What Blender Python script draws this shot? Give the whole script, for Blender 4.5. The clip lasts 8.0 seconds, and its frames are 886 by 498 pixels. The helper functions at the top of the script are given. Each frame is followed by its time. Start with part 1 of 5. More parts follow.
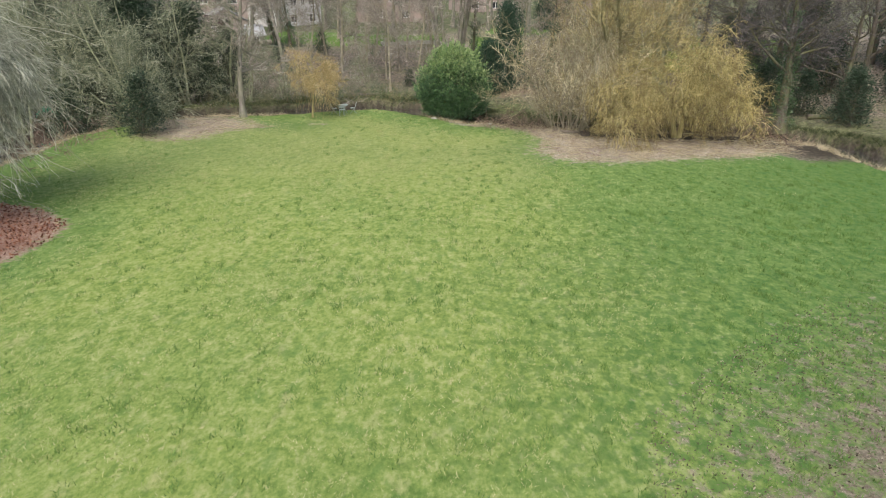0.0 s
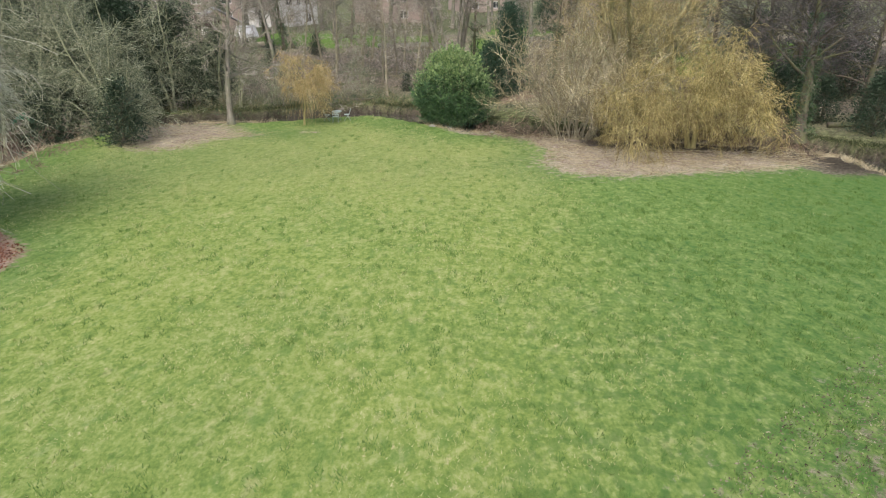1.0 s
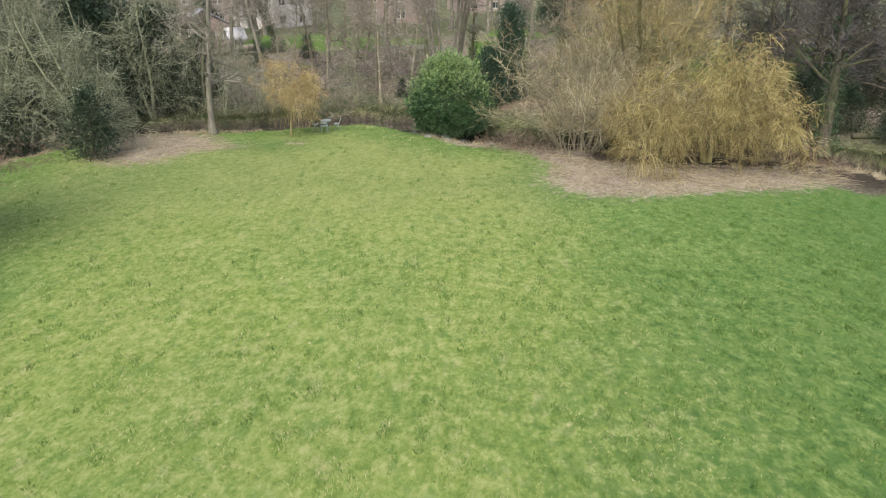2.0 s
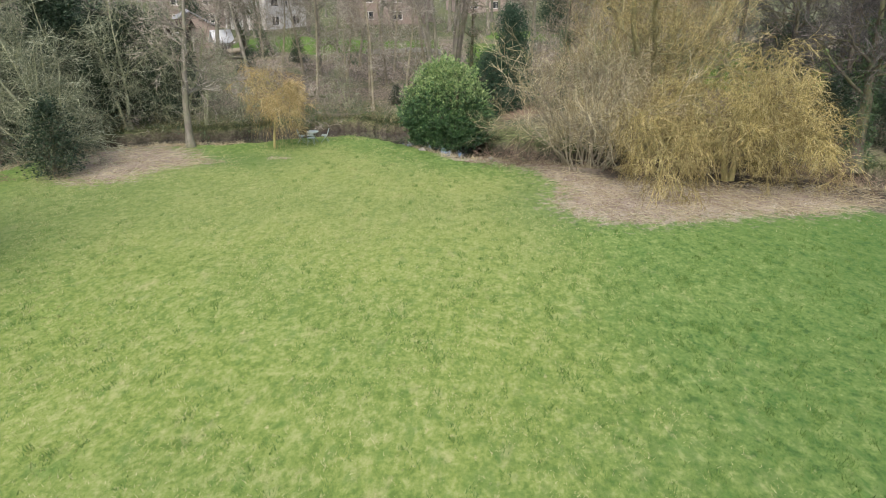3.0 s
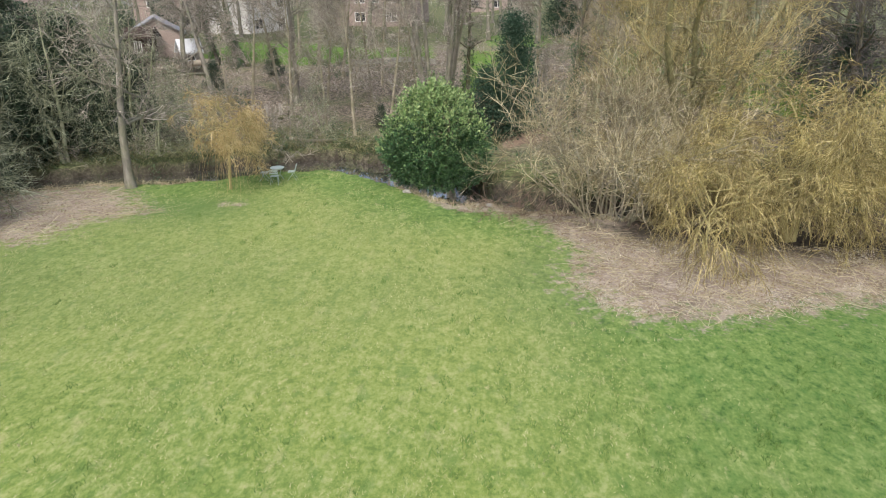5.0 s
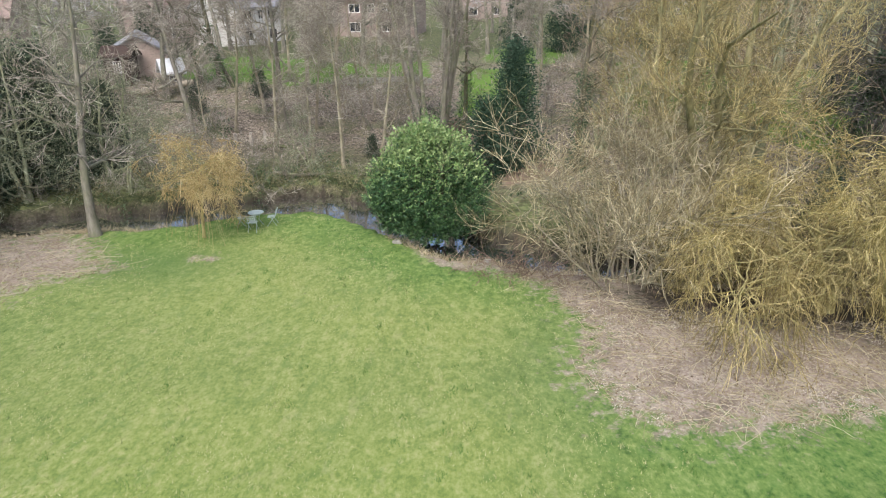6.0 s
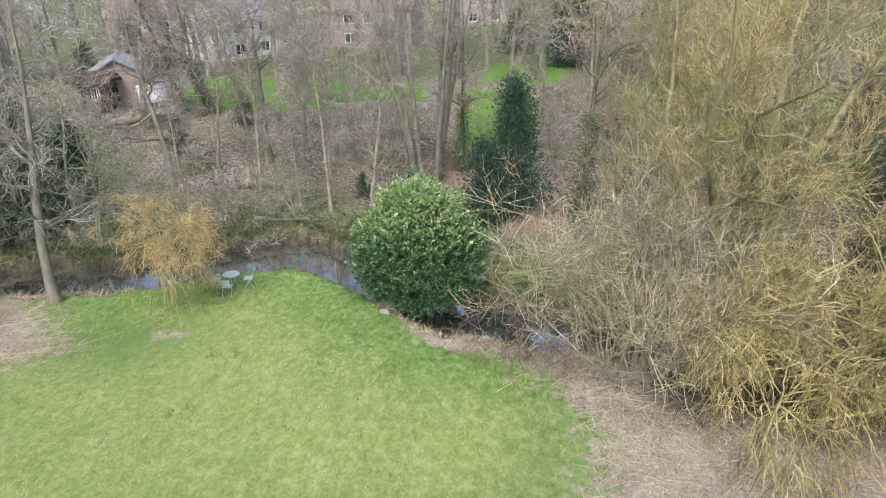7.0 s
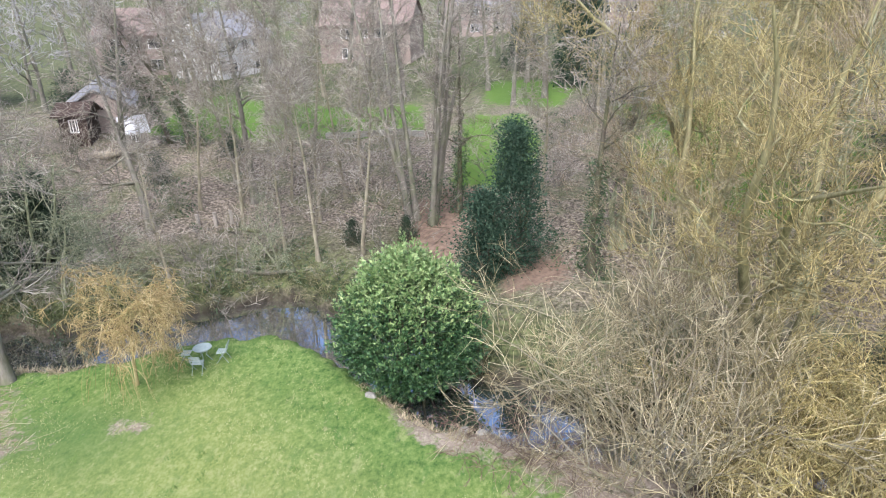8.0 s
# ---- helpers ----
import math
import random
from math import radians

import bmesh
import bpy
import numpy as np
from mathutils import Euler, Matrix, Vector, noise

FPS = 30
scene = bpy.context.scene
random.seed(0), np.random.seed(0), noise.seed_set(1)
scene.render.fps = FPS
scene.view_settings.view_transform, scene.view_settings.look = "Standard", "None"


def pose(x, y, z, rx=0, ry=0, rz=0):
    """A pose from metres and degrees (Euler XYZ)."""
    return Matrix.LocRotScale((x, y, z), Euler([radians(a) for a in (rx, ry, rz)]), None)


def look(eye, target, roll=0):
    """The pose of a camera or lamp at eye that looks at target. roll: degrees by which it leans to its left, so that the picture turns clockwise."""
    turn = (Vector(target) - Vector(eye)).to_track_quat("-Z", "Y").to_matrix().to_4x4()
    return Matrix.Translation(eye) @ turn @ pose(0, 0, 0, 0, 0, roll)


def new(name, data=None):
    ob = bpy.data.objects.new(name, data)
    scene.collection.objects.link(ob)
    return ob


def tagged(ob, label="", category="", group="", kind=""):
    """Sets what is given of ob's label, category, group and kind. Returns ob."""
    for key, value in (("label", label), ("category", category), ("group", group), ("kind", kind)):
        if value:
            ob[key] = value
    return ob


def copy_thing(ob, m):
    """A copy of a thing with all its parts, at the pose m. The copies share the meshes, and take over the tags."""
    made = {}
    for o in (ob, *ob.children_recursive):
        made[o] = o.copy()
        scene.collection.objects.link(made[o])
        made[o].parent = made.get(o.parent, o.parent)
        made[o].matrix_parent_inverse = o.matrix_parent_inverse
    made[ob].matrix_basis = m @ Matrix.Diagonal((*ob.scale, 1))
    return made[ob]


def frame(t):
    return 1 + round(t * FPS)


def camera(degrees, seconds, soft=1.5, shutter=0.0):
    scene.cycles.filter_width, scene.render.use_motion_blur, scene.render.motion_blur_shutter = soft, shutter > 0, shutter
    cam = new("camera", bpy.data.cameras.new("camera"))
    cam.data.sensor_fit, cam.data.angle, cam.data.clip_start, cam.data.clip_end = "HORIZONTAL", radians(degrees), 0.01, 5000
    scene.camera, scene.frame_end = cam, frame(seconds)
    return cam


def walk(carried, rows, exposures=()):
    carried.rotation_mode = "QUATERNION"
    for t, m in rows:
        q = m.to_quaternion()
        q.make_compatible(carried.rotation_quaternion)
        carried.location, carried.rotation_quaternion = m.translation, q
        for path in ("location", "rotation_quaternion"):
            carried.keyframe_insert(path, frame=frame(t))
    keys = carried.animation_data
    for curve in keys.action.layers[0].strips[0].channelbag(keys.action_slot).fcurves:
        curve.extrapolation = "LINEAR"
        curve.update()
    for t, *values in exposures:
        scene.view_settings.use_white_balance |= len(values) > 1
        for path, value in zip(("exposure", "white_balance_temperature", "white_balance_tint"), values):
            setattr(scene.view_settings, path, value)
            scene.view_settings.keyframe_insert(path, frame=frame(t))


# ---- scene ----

# ---------------------------------------------------------------- camera
cam = camera(66.0, 8.0, soft=1.1)
PATH = [
    (0.0, (0.887, -0.041, 8.63), (0.806, 1.832, 7.933), -0.4),
    (0.5, (0.851, 1.229, 8.661), (0.77, 3.102, 7.964), -0.4),
    (1.0, (0.862, 2.807, 8.732), (0.781, 4.679, 8.033), -0.4),
    (1.5, (0.902, 4.459, 8.811), (0.822, 6.331, 8.11), -0.4),
    (3.0, (1.089, 9.968, 8.958), (1.007, 11.839, 8.255), -0.5),
    (3.5, (1.154, 11.894, 9.025), (1.071, 13.764, 8.32), -0.6),
    (4.0, (1.224, 13.844, 9.08), (1.139, 15.713, 8.374), -0.7),
    (5.5, (1.58, 19.776, 10.204), (1.487, 21.639, 9.484), -0.9),
    (6.0, (1.63, 21.69, 10.95), (1.538, 23.554, 10.23), -0.95),
    (6.5, (1.763, 23.6, 11.85), (1.668, 25.461, 11.123), -1.1),
    (7.0, (1.923, 25.6, 12.76), (1.823, 27.458, 12.026), -1.4),
    (7.5, (2.135, 27.554, 13.58), (2.023, 29.409, 12.84), -1.8),
    (8.0, (2.322, 29.449, 14.22), (2.204, 31.306, 13.487), -2.1),
]
walk(cam, [(t, look(eye, target, roll)) for t, eye, target, roll in PATH], [(0.0, 0.64, 6330, 9), (3.5, 0.68, 6330, 9), (5.5, 0.73, 6200, 9), (7.0, 0.91, 5900, 11), (8.0, 1.08, 5750, 12)])

# ---------------------------------------------------------------- light
SUN_ELEV, SUN_AZ = 50.0, 188.0
world = bpy.data.worlds.new("overcast_sky")
scene.world = world
world.use_nodes = True
wn = world.node_tree.nodes
sky = wn.new("ShaderNodeTexSky")
sky.sky_type = "NISHITA"
sky.sun_disc = False
sky.sun_elevation, sky.sun_rotation = radians(SUN_ELEV), radians(SUN_AZ)
sky.dust_density, sky.air_density = 6.0, 1.0
wn["Background"].inputs[1].default_value = 0.15
world.node_tree.links.new(sky.outputs[0], wn["Background"].inputs[0])
sun = new("sun", bpy.data.lights.new("sun", "SUN"))
sun.data.energy, sun.data.angle, sun.data.color = 1.3, radians(36), (1.0, 0.96, 0.9)
az = radians(SUN_AZ)
sun.matrix_world = look((60 * math.sin(az), 60 * math.cos(az), 60 * math.tan(radians(SUN_ELEV))), (0, 0, 0))

# ---------------------------------------------------------------- materials


class Nodes:
    """Short-hand for building a node material."""

    def __init__(self, name):
        self.mat = bpy.data.materials.new(name)
        self.mat.use_nodes = True
        self.tree = self.mat.node_tree
        self.bsdf = self.tree.nodes["Principled BSDF"]
        self.coord = self.add("ShaderNodeTexCoord").outputs["Object"]

    def add(self, kind):
        return self.tree.nodes.new(kind)

    def link(self, a, b):
        self.tree.links.new(a, b)

    def noise(self, scale, detail=4.0, rough=0.55, stretch=None):
        n = self.add("ShaderNodeTexNoise")
        n.inputs["Scale"].default_value = scale
        n.inputs["Detail"].default_value = detail
        n.inputs["Roughness"].default_value = rough
        if stretch:
            m = self.add("ShaderNodeMapping")
            m.inputs["Scale"].default_value = stretch
            self.link(self.coord, m.inputs["Vector"])
            self.link(m.outputs[0], n.inputs["Vector"])
        else:
            self.link(self.coord, n.inputs["Vector"])
        return n.outputs["Fac"]

    def ramp(self, fac, stops):
        r = self.add("ShaderNodeValToRGB")
        while len(r.color_ramp.elements) < len(stops):
            r.color_ramp.elements.new(0.5)
        for e, (p, c) in zip(r.color_ramp.elements, stops):
            e.position = p
            e.color = (*c, 1) if len(c) == 3 else c
        self.link(fac, r.inputs["Fac"])
        return r.outputs["Color"]

    def mix(self, fac, a, b, how="MIX"):
        m = self.add("ShaderNodeMix")
        m.data_type, m.blend_type = "RGBA", how
        for value, slot in ((fac, m.inputs[0]), (a, m.inputs[6]), (b, m.inputs[7])):
            if hasattr(value, "is_linked"):
                self.link(value, slot)
            elif isinstance(value, tuple):
                slot.default_value = (*value, 1)
            else:
                slot.default_value = value
        return m.outputs[2]

    def math(self, how, a, b):
        m = self.add("ShaderNodeMath")
        m.operation = how
        m.use_clamp = True
        for value, slot in ((a, m.inputs[0]), (b, m.inputs[1])):
            if hasattr(value, "is_linked"):
                self.link(value, slot)
            else:
                slot.default_value = value
        return m.outputs[0]

    def attribute(self, name):
        a = self.add("ShaderNodeAttribute")
        a.attribute_name = name
        return a.outputs["Fac"]

    def random(self):
        return self.add("ShaderNodeObjectInfo").outputs["Random"]

    def island(self):
        return self.add("ShaderNodeNewGeometry").outputs["Random Per Island"]

    def done(self, color, rough=0.8, bump=None, height=0.02, metallic=0.0, spec=0.3):
        if isinstance(color, tuple):
            self.bsdf.inputs["Base Color"].default_value = (*color, 1)
        else:
            self.link(color, self.bsdf.inputs["Base Color"])
        if hasattr(rough, "is_linked"):
            self.link(rough, self.bsdf.inputs["Roughness"])
        else:
            self.bsdf.inputs["Roughness"].default_value = rough
        self.bsdf.inputs["Metallic"].default_value = metallic
        self.bsdf.inputs["Specular IOR Level"].default_value = spec
        if bump is not None:
            b = self.add("ShaderNodeBump")
            b.inputs["Strength"].default_value = 0.6
            b.inputs["Distance"].default_value = height
            self.link(bump, b.inputs["Height"])
            self.link(b.outputs[0], self.bsdf.inputs["Normal"])
        return self.mat


def turf_colour(n):
    """Winter lawn: tufts a hand wide, worn straw patches, lusher drifts towards the edges."""
    tuft = n.noise(3.4, 3, 0.6, (1, 0.68, 1))
    fine = n.noise(9.5, 4, 0.65, (1, 0.68, 1))
    drift = n.noise(0.7, 3, 0.55, (1, 0.6, 1))
    grain = n.math("ADD", n.math("ADD", n.math("MULTIPLY", tuft, 0.4), n.math("MULTIPLY", fine, 0.38)), n.math("ADD", n.math("MULTIPLY", drift, 0.14), 0.04))
    dry = n.ramp(grain, [(0.4, (0.115, 0.178, 0.038)), (0.465, (0.17, 0.234, 0.055)), (0.53, (0.222, 0.276, 0.08)), (0.6, (0.3, 0.33, 0.135))])
    lush = n.ramp(grain, [(0.4, (0.052, 0.11, 0.026)), (0.47, (0.1, 0.17, 0.042)), (0.535, (0.145, 0.215, 0.06)), (0.62, (0.22, 0.275, 0.1))])
    big = n.ramp(n.noise(0.11, 3, 0.5), [(0.4, (0.3, 0.3, 0.3)), (0.56, (0, 0, 0))])
    out = n.mix(n.math("ADD", n.math("MULTIPLY", n.attribute("lush"), 0.85), big), dry, lush)
    less = n.math("SUBTRACT", 1.0, n.math("MULTIPLY", n.attribute("lush"), 0.5))
    rank = n.ramp(n.noise(1.7, 3, 0.62, (1, 0.55, 1)), [(0.55, (0, 0, 0)), (0.66, (0.4, 0.4, 0.4))])
    out = n.mix(rank, out, (0.07, 0.155, 0.036))
    worn = n.ramp(n.noise(1.3, 5, 0.7, (1, 0.5, 1)), [(0.58, (0, 0, 0)), (0.7, (0.55, 0.55, 0.55))])
    out = n.mix(n.math("MULTIPLY", worn, less), out, n.mix(fine, (0.22, 0.235, 0.1), (0.46, 0.43, 0.24)))
    straw = n.ramp(n.noise(3.6, 4, 0.75, (1, 0.55, 1)), [(0.61, (0, 0, 0)), (0.72, (0.8, 0.8, 0.8))])
    out = n.mix(n.math("MULTIPLY", straw, less), out, (0.42, 0.38, 0.215))
    clump = n.ramp(n.noise(2.9, 2, 0.5, (1, 0.8, 1)), [(0.42, (0.75, 0.75, 0.75)), (0.52, (0, 0, 0))])
    out = n.mix(n.math("MULTIPLY", clump, n.attribute("coarse")), out, (0.058, 0.125, 0.03))
    out = n.mix(n.math("MULTIPLY", n.attribute("thin"), 0.3), out, n.mix(fine, (0.14, 0.165, 0.062), (0.27, 0.27, 0.125)))
    return n.mix(n.math("MULTIPLY", n.attribute("deep"), 0.5), out, (0.05, 0.12, 0.03))


def ground_material():
    n = Nodes("ground_turf_and_leaf_litter")
    turf = turf_colour(n)
    lit_f = n.ramp(n.noise(9.0, 6, 0.8), [(0.36, (0.1, 0.078, 0.06)), (0.5, (0.25, 0.205, 0.165)), (0.64, (0.5, 0.445, 0.375))])
    lit_b = n.ramp(n.noise(0.7, 4, 0.6), [(0.35, (0.15, 0.12, 0.092)), (0.6, (0.36, 0.31, 0.255))])
    litter = n.mix(0.5, lit_f, lit_b)
    # greyer litter at near right, darkened further to paint in the corner's dimness
    litter = n.mix(n.math("MULTIPLY", n.attribute("dim_corner"), 0.9), litter, n.mix(0.6, lit_f, (0.08, 0.07, 0.045)))
    litter = n.mix(n.math("MULTIPLY", n.attribute("red"), 0.75), litter, n.mix(0.8, lit_f, (0.15, 0.05, 0.028)))
    wood_f = n.ramp(n.noise(6.0, 6, 0.75), [(0.37, (0.04, 0.034, 0.027)), (0.5, (0.165, 0.14, 0.11)), (0.63, (0.38, 0.33, 0.27))])
    moss = n.ramp(n.noise(0.35, 5, 0.65), [(0.48, (0, 0, 0)), (0.62, (1, 1, 1))])
    wood = n.mix(n.math("MULTIPLY", moss, 0.5), wood_f, (0.11, 0.135, 0.05))
    sward = n.ramp(n.noise(2.5, 5, 0.7), [(0.38, (0.026, 0.038, 0.014)), (0.5, (0.08, 0.1, 0.036)), (0.64, (0.17, 0.2, 0.08))])
    wood = n.mix(n.math("MULTIPLY", n.attribute("moss"), 0.88), wood, sward)
    def sharp(name):
        f = n.add("ShaderNodeMath")
        f.operation = "ADD"
        n.link(n.attribute(name), f.inputs[0])
        e = n.add("ShaderNodeMath")
        e.operation = "MULTIPLY_ADD"
        n.link(n.noise(2.2, 6, 0.75), e.inputs[0])
        e.inputs[1].default_value, e.inputs[2].default_value = 2.0, -1.0
        n.link(e.outputs[0], f.inputs[1])
        return n.ramp(f.outputs[0], [(0.35, (0, 0, 0)), (0.65, (1, 1, 1))])
    base = n.mix(sharp("turf"), wood, turf)
    base = n.mix(sharp("litter"), base, litter)
    garden = n.mix(n.noise(1.2, 4), (0.085, 0.155, 0.03), (0.13, 0.21, 0.045))
    base = n.mix(sharp("garden"), base, garden)
    # dark mud of the stream bed, also used as painted shade under the willows
    mud_and_shade = n.ramp(n.noise(3.0, 5), [(0.3, (0.013, 0.011, 0.008)), (0.7, (0.045, 0.037, 0.028))])
    base = n.mix(n.attribute("mud_and_shade"), base, mud_and_shade)
    bare = n.ramp(n.noise(4.0, 5), [(0.3, (0.13, 0.092, 0.068)), (0.7, (0.24, 0.175, 0.135))])
    base = n.mix(sharp("bare"), base, bare)
    return n.done(base, 0.92, n.noise(14.0, 6, 0.8), 0.06, spec=0.15)


def bark_material(name, dark, light, moss=0.0, scale=5.0):
    n = Nodes(name)
    c = n.ramp(n.noise(scale, 6, 0.7, (1, 1, 0.25)), [(0.3, dark), (0.68, light)])
    if moss:
        m = n.ramp(n.noise(1.1, 4, 0.6), [(0.42, (0, 0, 0)), (0.62, (1, 1, 1))])
        c = n.mix(n.math("MULTIPLY", m, moss), c, (0.13, 0.17, 0.045))
    c = n.mix(n.math("MULTIPLY", n.random(), 0.3), c, dark)
    return n.done(c, 0.9, n.noise(scale * 3, 5, 0.7, (1, 1, 0.2)), 0.03, spec=0.2)


def twig_material(name, a, b, c=None):
    n = Nodes(name)
    col = n.ramp(n.island(), [(0.0, a), (0.55, b), (1.0, c or b)])
    patch = n.ramp(n.noise(0.7, 3), [(0.4, (0, 0, 0)), (0.65, (0.6, 0.6, 0.6))])
    col = n.mix(patch, col, a)
    return n.done(col, 0.8, spec=0.25)


def leaf_material(name, a, b, c, rough=0.4, spec=0.5):
    n = Nodes(name)
    col = n.ramp(n.island(), [(0.0, a), (0.6, b), (1.0, c)])
    col = n.mix(n.math("MULTIPLY", n.noise(0.9, 3), 0.4), col, a)
    return n.done(col, rough, spec=spec)


def plain_material(name, a, b, scale=4.0, rough=0.7, height=0.01, stretch=None, spec=0.3):
    n = Nodes(name)
    c = n.ramp(n.noise(scale, 6, 0.7, stretch), [(0.3, a), (0.7, b)])
    return n.done(c, rough, n.noise(scale * 6, 4), height, spec=spec)


GROUND = ground_material()
TURF_BLADE = Nodes("grass_blade")
TURF_BLADE = TURF_BLADE.done(TURF_BLADE.mix(TURF_BLADE.math("MULTIPLY", TURF_BLADE.island(), 0.3), turf_colour(TURF_BLADE), (0.12, 0.2, 0.045)), 0.75, spec=0.2)
GRASS_DEEP = leaf_material("deep_green_grass", (0.075, 0.145, 0.032), (0.11, 0.19, 0.044), (0.155, 0.235, 0.06), 0.75, 0.2)
GRASS_STRAW = leaf_material("straw_grass", (0.26, 0.22, 0.13), (0.43, 0.38, 0.25), (0.6, 0.55, 0.41), 0.85, 0.15)
GRASS_SEDGE = leaf_material("olive_sedge", (0.022, 0.034, 0.012), (0.06, 0.075, 0.028), (0.15, 0.15, 0.075), 0.8, 0.2)
GRASS_PALE = leaf_material("bleached_grass", (0.24, 0.27, 0.1), (0.36, 0.36, 0.18), (0.5, 0.47, 0.29), 0.85, 0.1)
BARK_GREY = bark_material("grey_bark", (0.095, 0.087, 0.073), (0.29, 0.272, 0.235), 0.35)
BARK_PALE = bark_material("pale_bark", (0.15, 0.13, 0.093), (0.39, 0.355, 0.28), 0.25)
BARK_DARK = bark_material("dark_bark", (0.05, 0.042, 0.034), (0.16, 0.14, 0.115), 0.4)
BARK_MOSS = bark_material("mossy_bark", (0.1, 0.09, 0.045), (0.42, 0.385, 0.22), 0.25)
BARK_LICHEN = bark_material("lichened_bark", (0.1, 0.108, 0.062), (0.4, 0.42, 0.29), 0.3)
BARK_OLIVE = bark_material("olive_bark", (0.17, 0.145, 0.06), (0.48, 0.42, 0.21), 0.3)
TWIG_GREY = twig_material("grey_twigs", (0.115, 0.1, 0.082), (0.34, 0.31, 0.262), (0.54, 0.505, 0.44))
TWIG_LICHEN = twig_material("lichen_twigs", (0.05, 0.06, 0.036), (0.22, 0.25, 0.15), (0.56, 0.59, 0.44))
TWIG_WILLOW = twig_material("grey_green_twigs", (0.17, 0.18, 0.135), (0.4, 0.41, 0.32), (0.66, 0.67, 0.57))
# distant twigs: aerial haze is mixed into the colour as a paler grey
TWIG_FAR = twig_material("haze_paled_twigs", (0.26, 0.25, 0.25), (0.4, 0.39, 0.39), (0.55, 0.54, 0.54))
TWIG_DARK = twig_material("dark_twigs", (0.036, 0.034, 0.034), (0.1, 0.094, 0.091), (0.215, 0.2, 0.192))
TWIG_GOLD = twig_material("golden_twigs", (0.08, 0.062, 0.022), (0.49, 0.405, 0.15), (0.8, 0.705, 0.39))
TWIG_AMBER = twig_material("amber_twigs", (0.2, 0.145, 0.06), (0.47, 0.365, 0.165), (0.68, 0.57, 0.33))
TWIG_STRAW = twig_material("straw_twigs", (0.075, 0.06, 0.022), (0.41, 0.335, 0.138), (0.7, 0.6, 0.32))
TWIG_BUFF = twig_material("buff_twigs", (0.09, 0.072, 0.05), (0.42, 0.345, 0.235), (0.7, 0.6, 0.45))
TWIG_SALLOW = twig_material("olive_brown_twigs", (0.07, 0.066, 0.034), (0.2, 0.185, 0.105), (0.42, 0.39, 0.26))
TWIG_TAN = twig_material("tan_twigs", (0.09, 0.076, 0.044), (0.4, 0.345, 0.2), (0.74, 0.67, 0.47))
TWIG_RED = twig_material("red_brown_stems", (0.08, 0.055, 0.042), (0.19, 0.135, 0.1), (0.34, 0.27, 0.2))
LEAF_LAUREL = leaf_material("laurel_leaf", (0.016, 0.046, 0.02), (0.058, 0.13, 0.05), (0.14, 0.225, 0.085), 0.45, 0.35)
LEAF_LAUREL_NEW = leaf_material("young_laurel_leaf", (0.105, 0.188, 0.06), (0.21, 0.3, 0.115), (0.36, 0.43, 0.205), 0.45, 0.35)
LEAF_YEW = leaf_material("yew_needles", (0.022, 0.046, 0.03), (0.05, 0.088, 0.056), (0.085, 0.13, 0.087), 0.85, 0.1)
LEAF_HOLLY = leaf_material("holly_leaf", (0.013, 0.028, 0.014), (0.033, 0.06, 0.032), (0.075, 0.105, 0.062), 0.6, 0.3)
LEAF_IVY = leaf_material("ivy_leaf", (0.015, 0.04, 0.013), (0.04, 0.085, 0.025), (0.08, 0.13, 0.045), 0.4)
LEAF_DEAD = leaf_material("dead_leaf", (0.14, 0.105, 0.07), (0.31, 0.25, 0.18), (0.5, 0.44, 0.34), 0.8, 0.15)
LEAF_PALE = leaf_material("bleached_leaf", (0.3, 0.26, 0.21), (0.5, 0.45, 0.385), (0.68, 0.64, 0.57), 0.85, 0.15)
LEAF_WOOD = leaf_material("woodland_leaf", (0.085, 0.072, 0.056), (0.2, 0.17, 0.135), (0.34, 0.295, 0.24), 0.85, 0.15)
LEAF_GREY = leaf_material("old_grey_leaf", (0.055, 0.046, 0.032), (0.15, 0.13, 0.09), (0.42, 0.37, 0.28), 0.85, 0.15)
LEAF_RUST = leaf_material("rusty_dead_leaf", (0.06, 0.024, 0.015), (0.17, 0.07, 0.042), (0.34, 0.19, 0.12), 0.8, 0.15)
BRICK_RED = plain_material("weathered_brick", (0.22, 0.17, 0.15), (0.33, 0.27, 0.24), 7.0, 0.85)
BRICK_PINK = plain_material("pale_pink_brick", (0.27, 0.215, 0.19), (0.38, 0.31, 0.28), 7.0, 0.85)
RENDER_WHITE = plain_material("white_render", (0.5, 0.49, 0.47), (0.66, 0.65, 0.63), 2.0, 0.8)
ROOF_SLATE = plain_material("slate_roof", (0.17, 0.175, 0.19), (0.32, 0.32, 0.34), 3.0, 0.7)
ROOF_TILE = plain_material("clay_tile_roof", (0.17, 0.125, 0.11), (0.28, 0.215, 0.19), 4.0, 0.8)
FELT_PALE = plain_material("pale_felt", (0.52, 0.54, 0.57), (0.7, 0.72, 0.75), 3.0, 0.6)
PAINT_WHITE = plain_material("white_paint", (0.74, 0.74, 0.72), (0.82, 0.82, 0.8), 5.0, 0.5)
TIMBER_DARK = plain_material("dark_stained_timber", (0.028, 0.02, 0.016), (0.075, 0.05, 0.04), 5.0, 0.8, 0.01, (1, 1, 8))
TIMBER_GREY = plain_material("weathered_timber", (0.2, 0.18, 0.155), (0.4, 0.37, 0.33), 5.0, 0.85, 0.01, (6, 1, 1))
TIMBER_PALE = plain_material("sawn_log", (0.26, 0.225, 0.17), (0.42, 0.375, 0.3), 5.0, 0.85)
STONE = plain_material("pale_stone", (0.18, 0.175, 0.155), (0.36, 0.35, 0.32), 6.0, 0.8, 0.02)
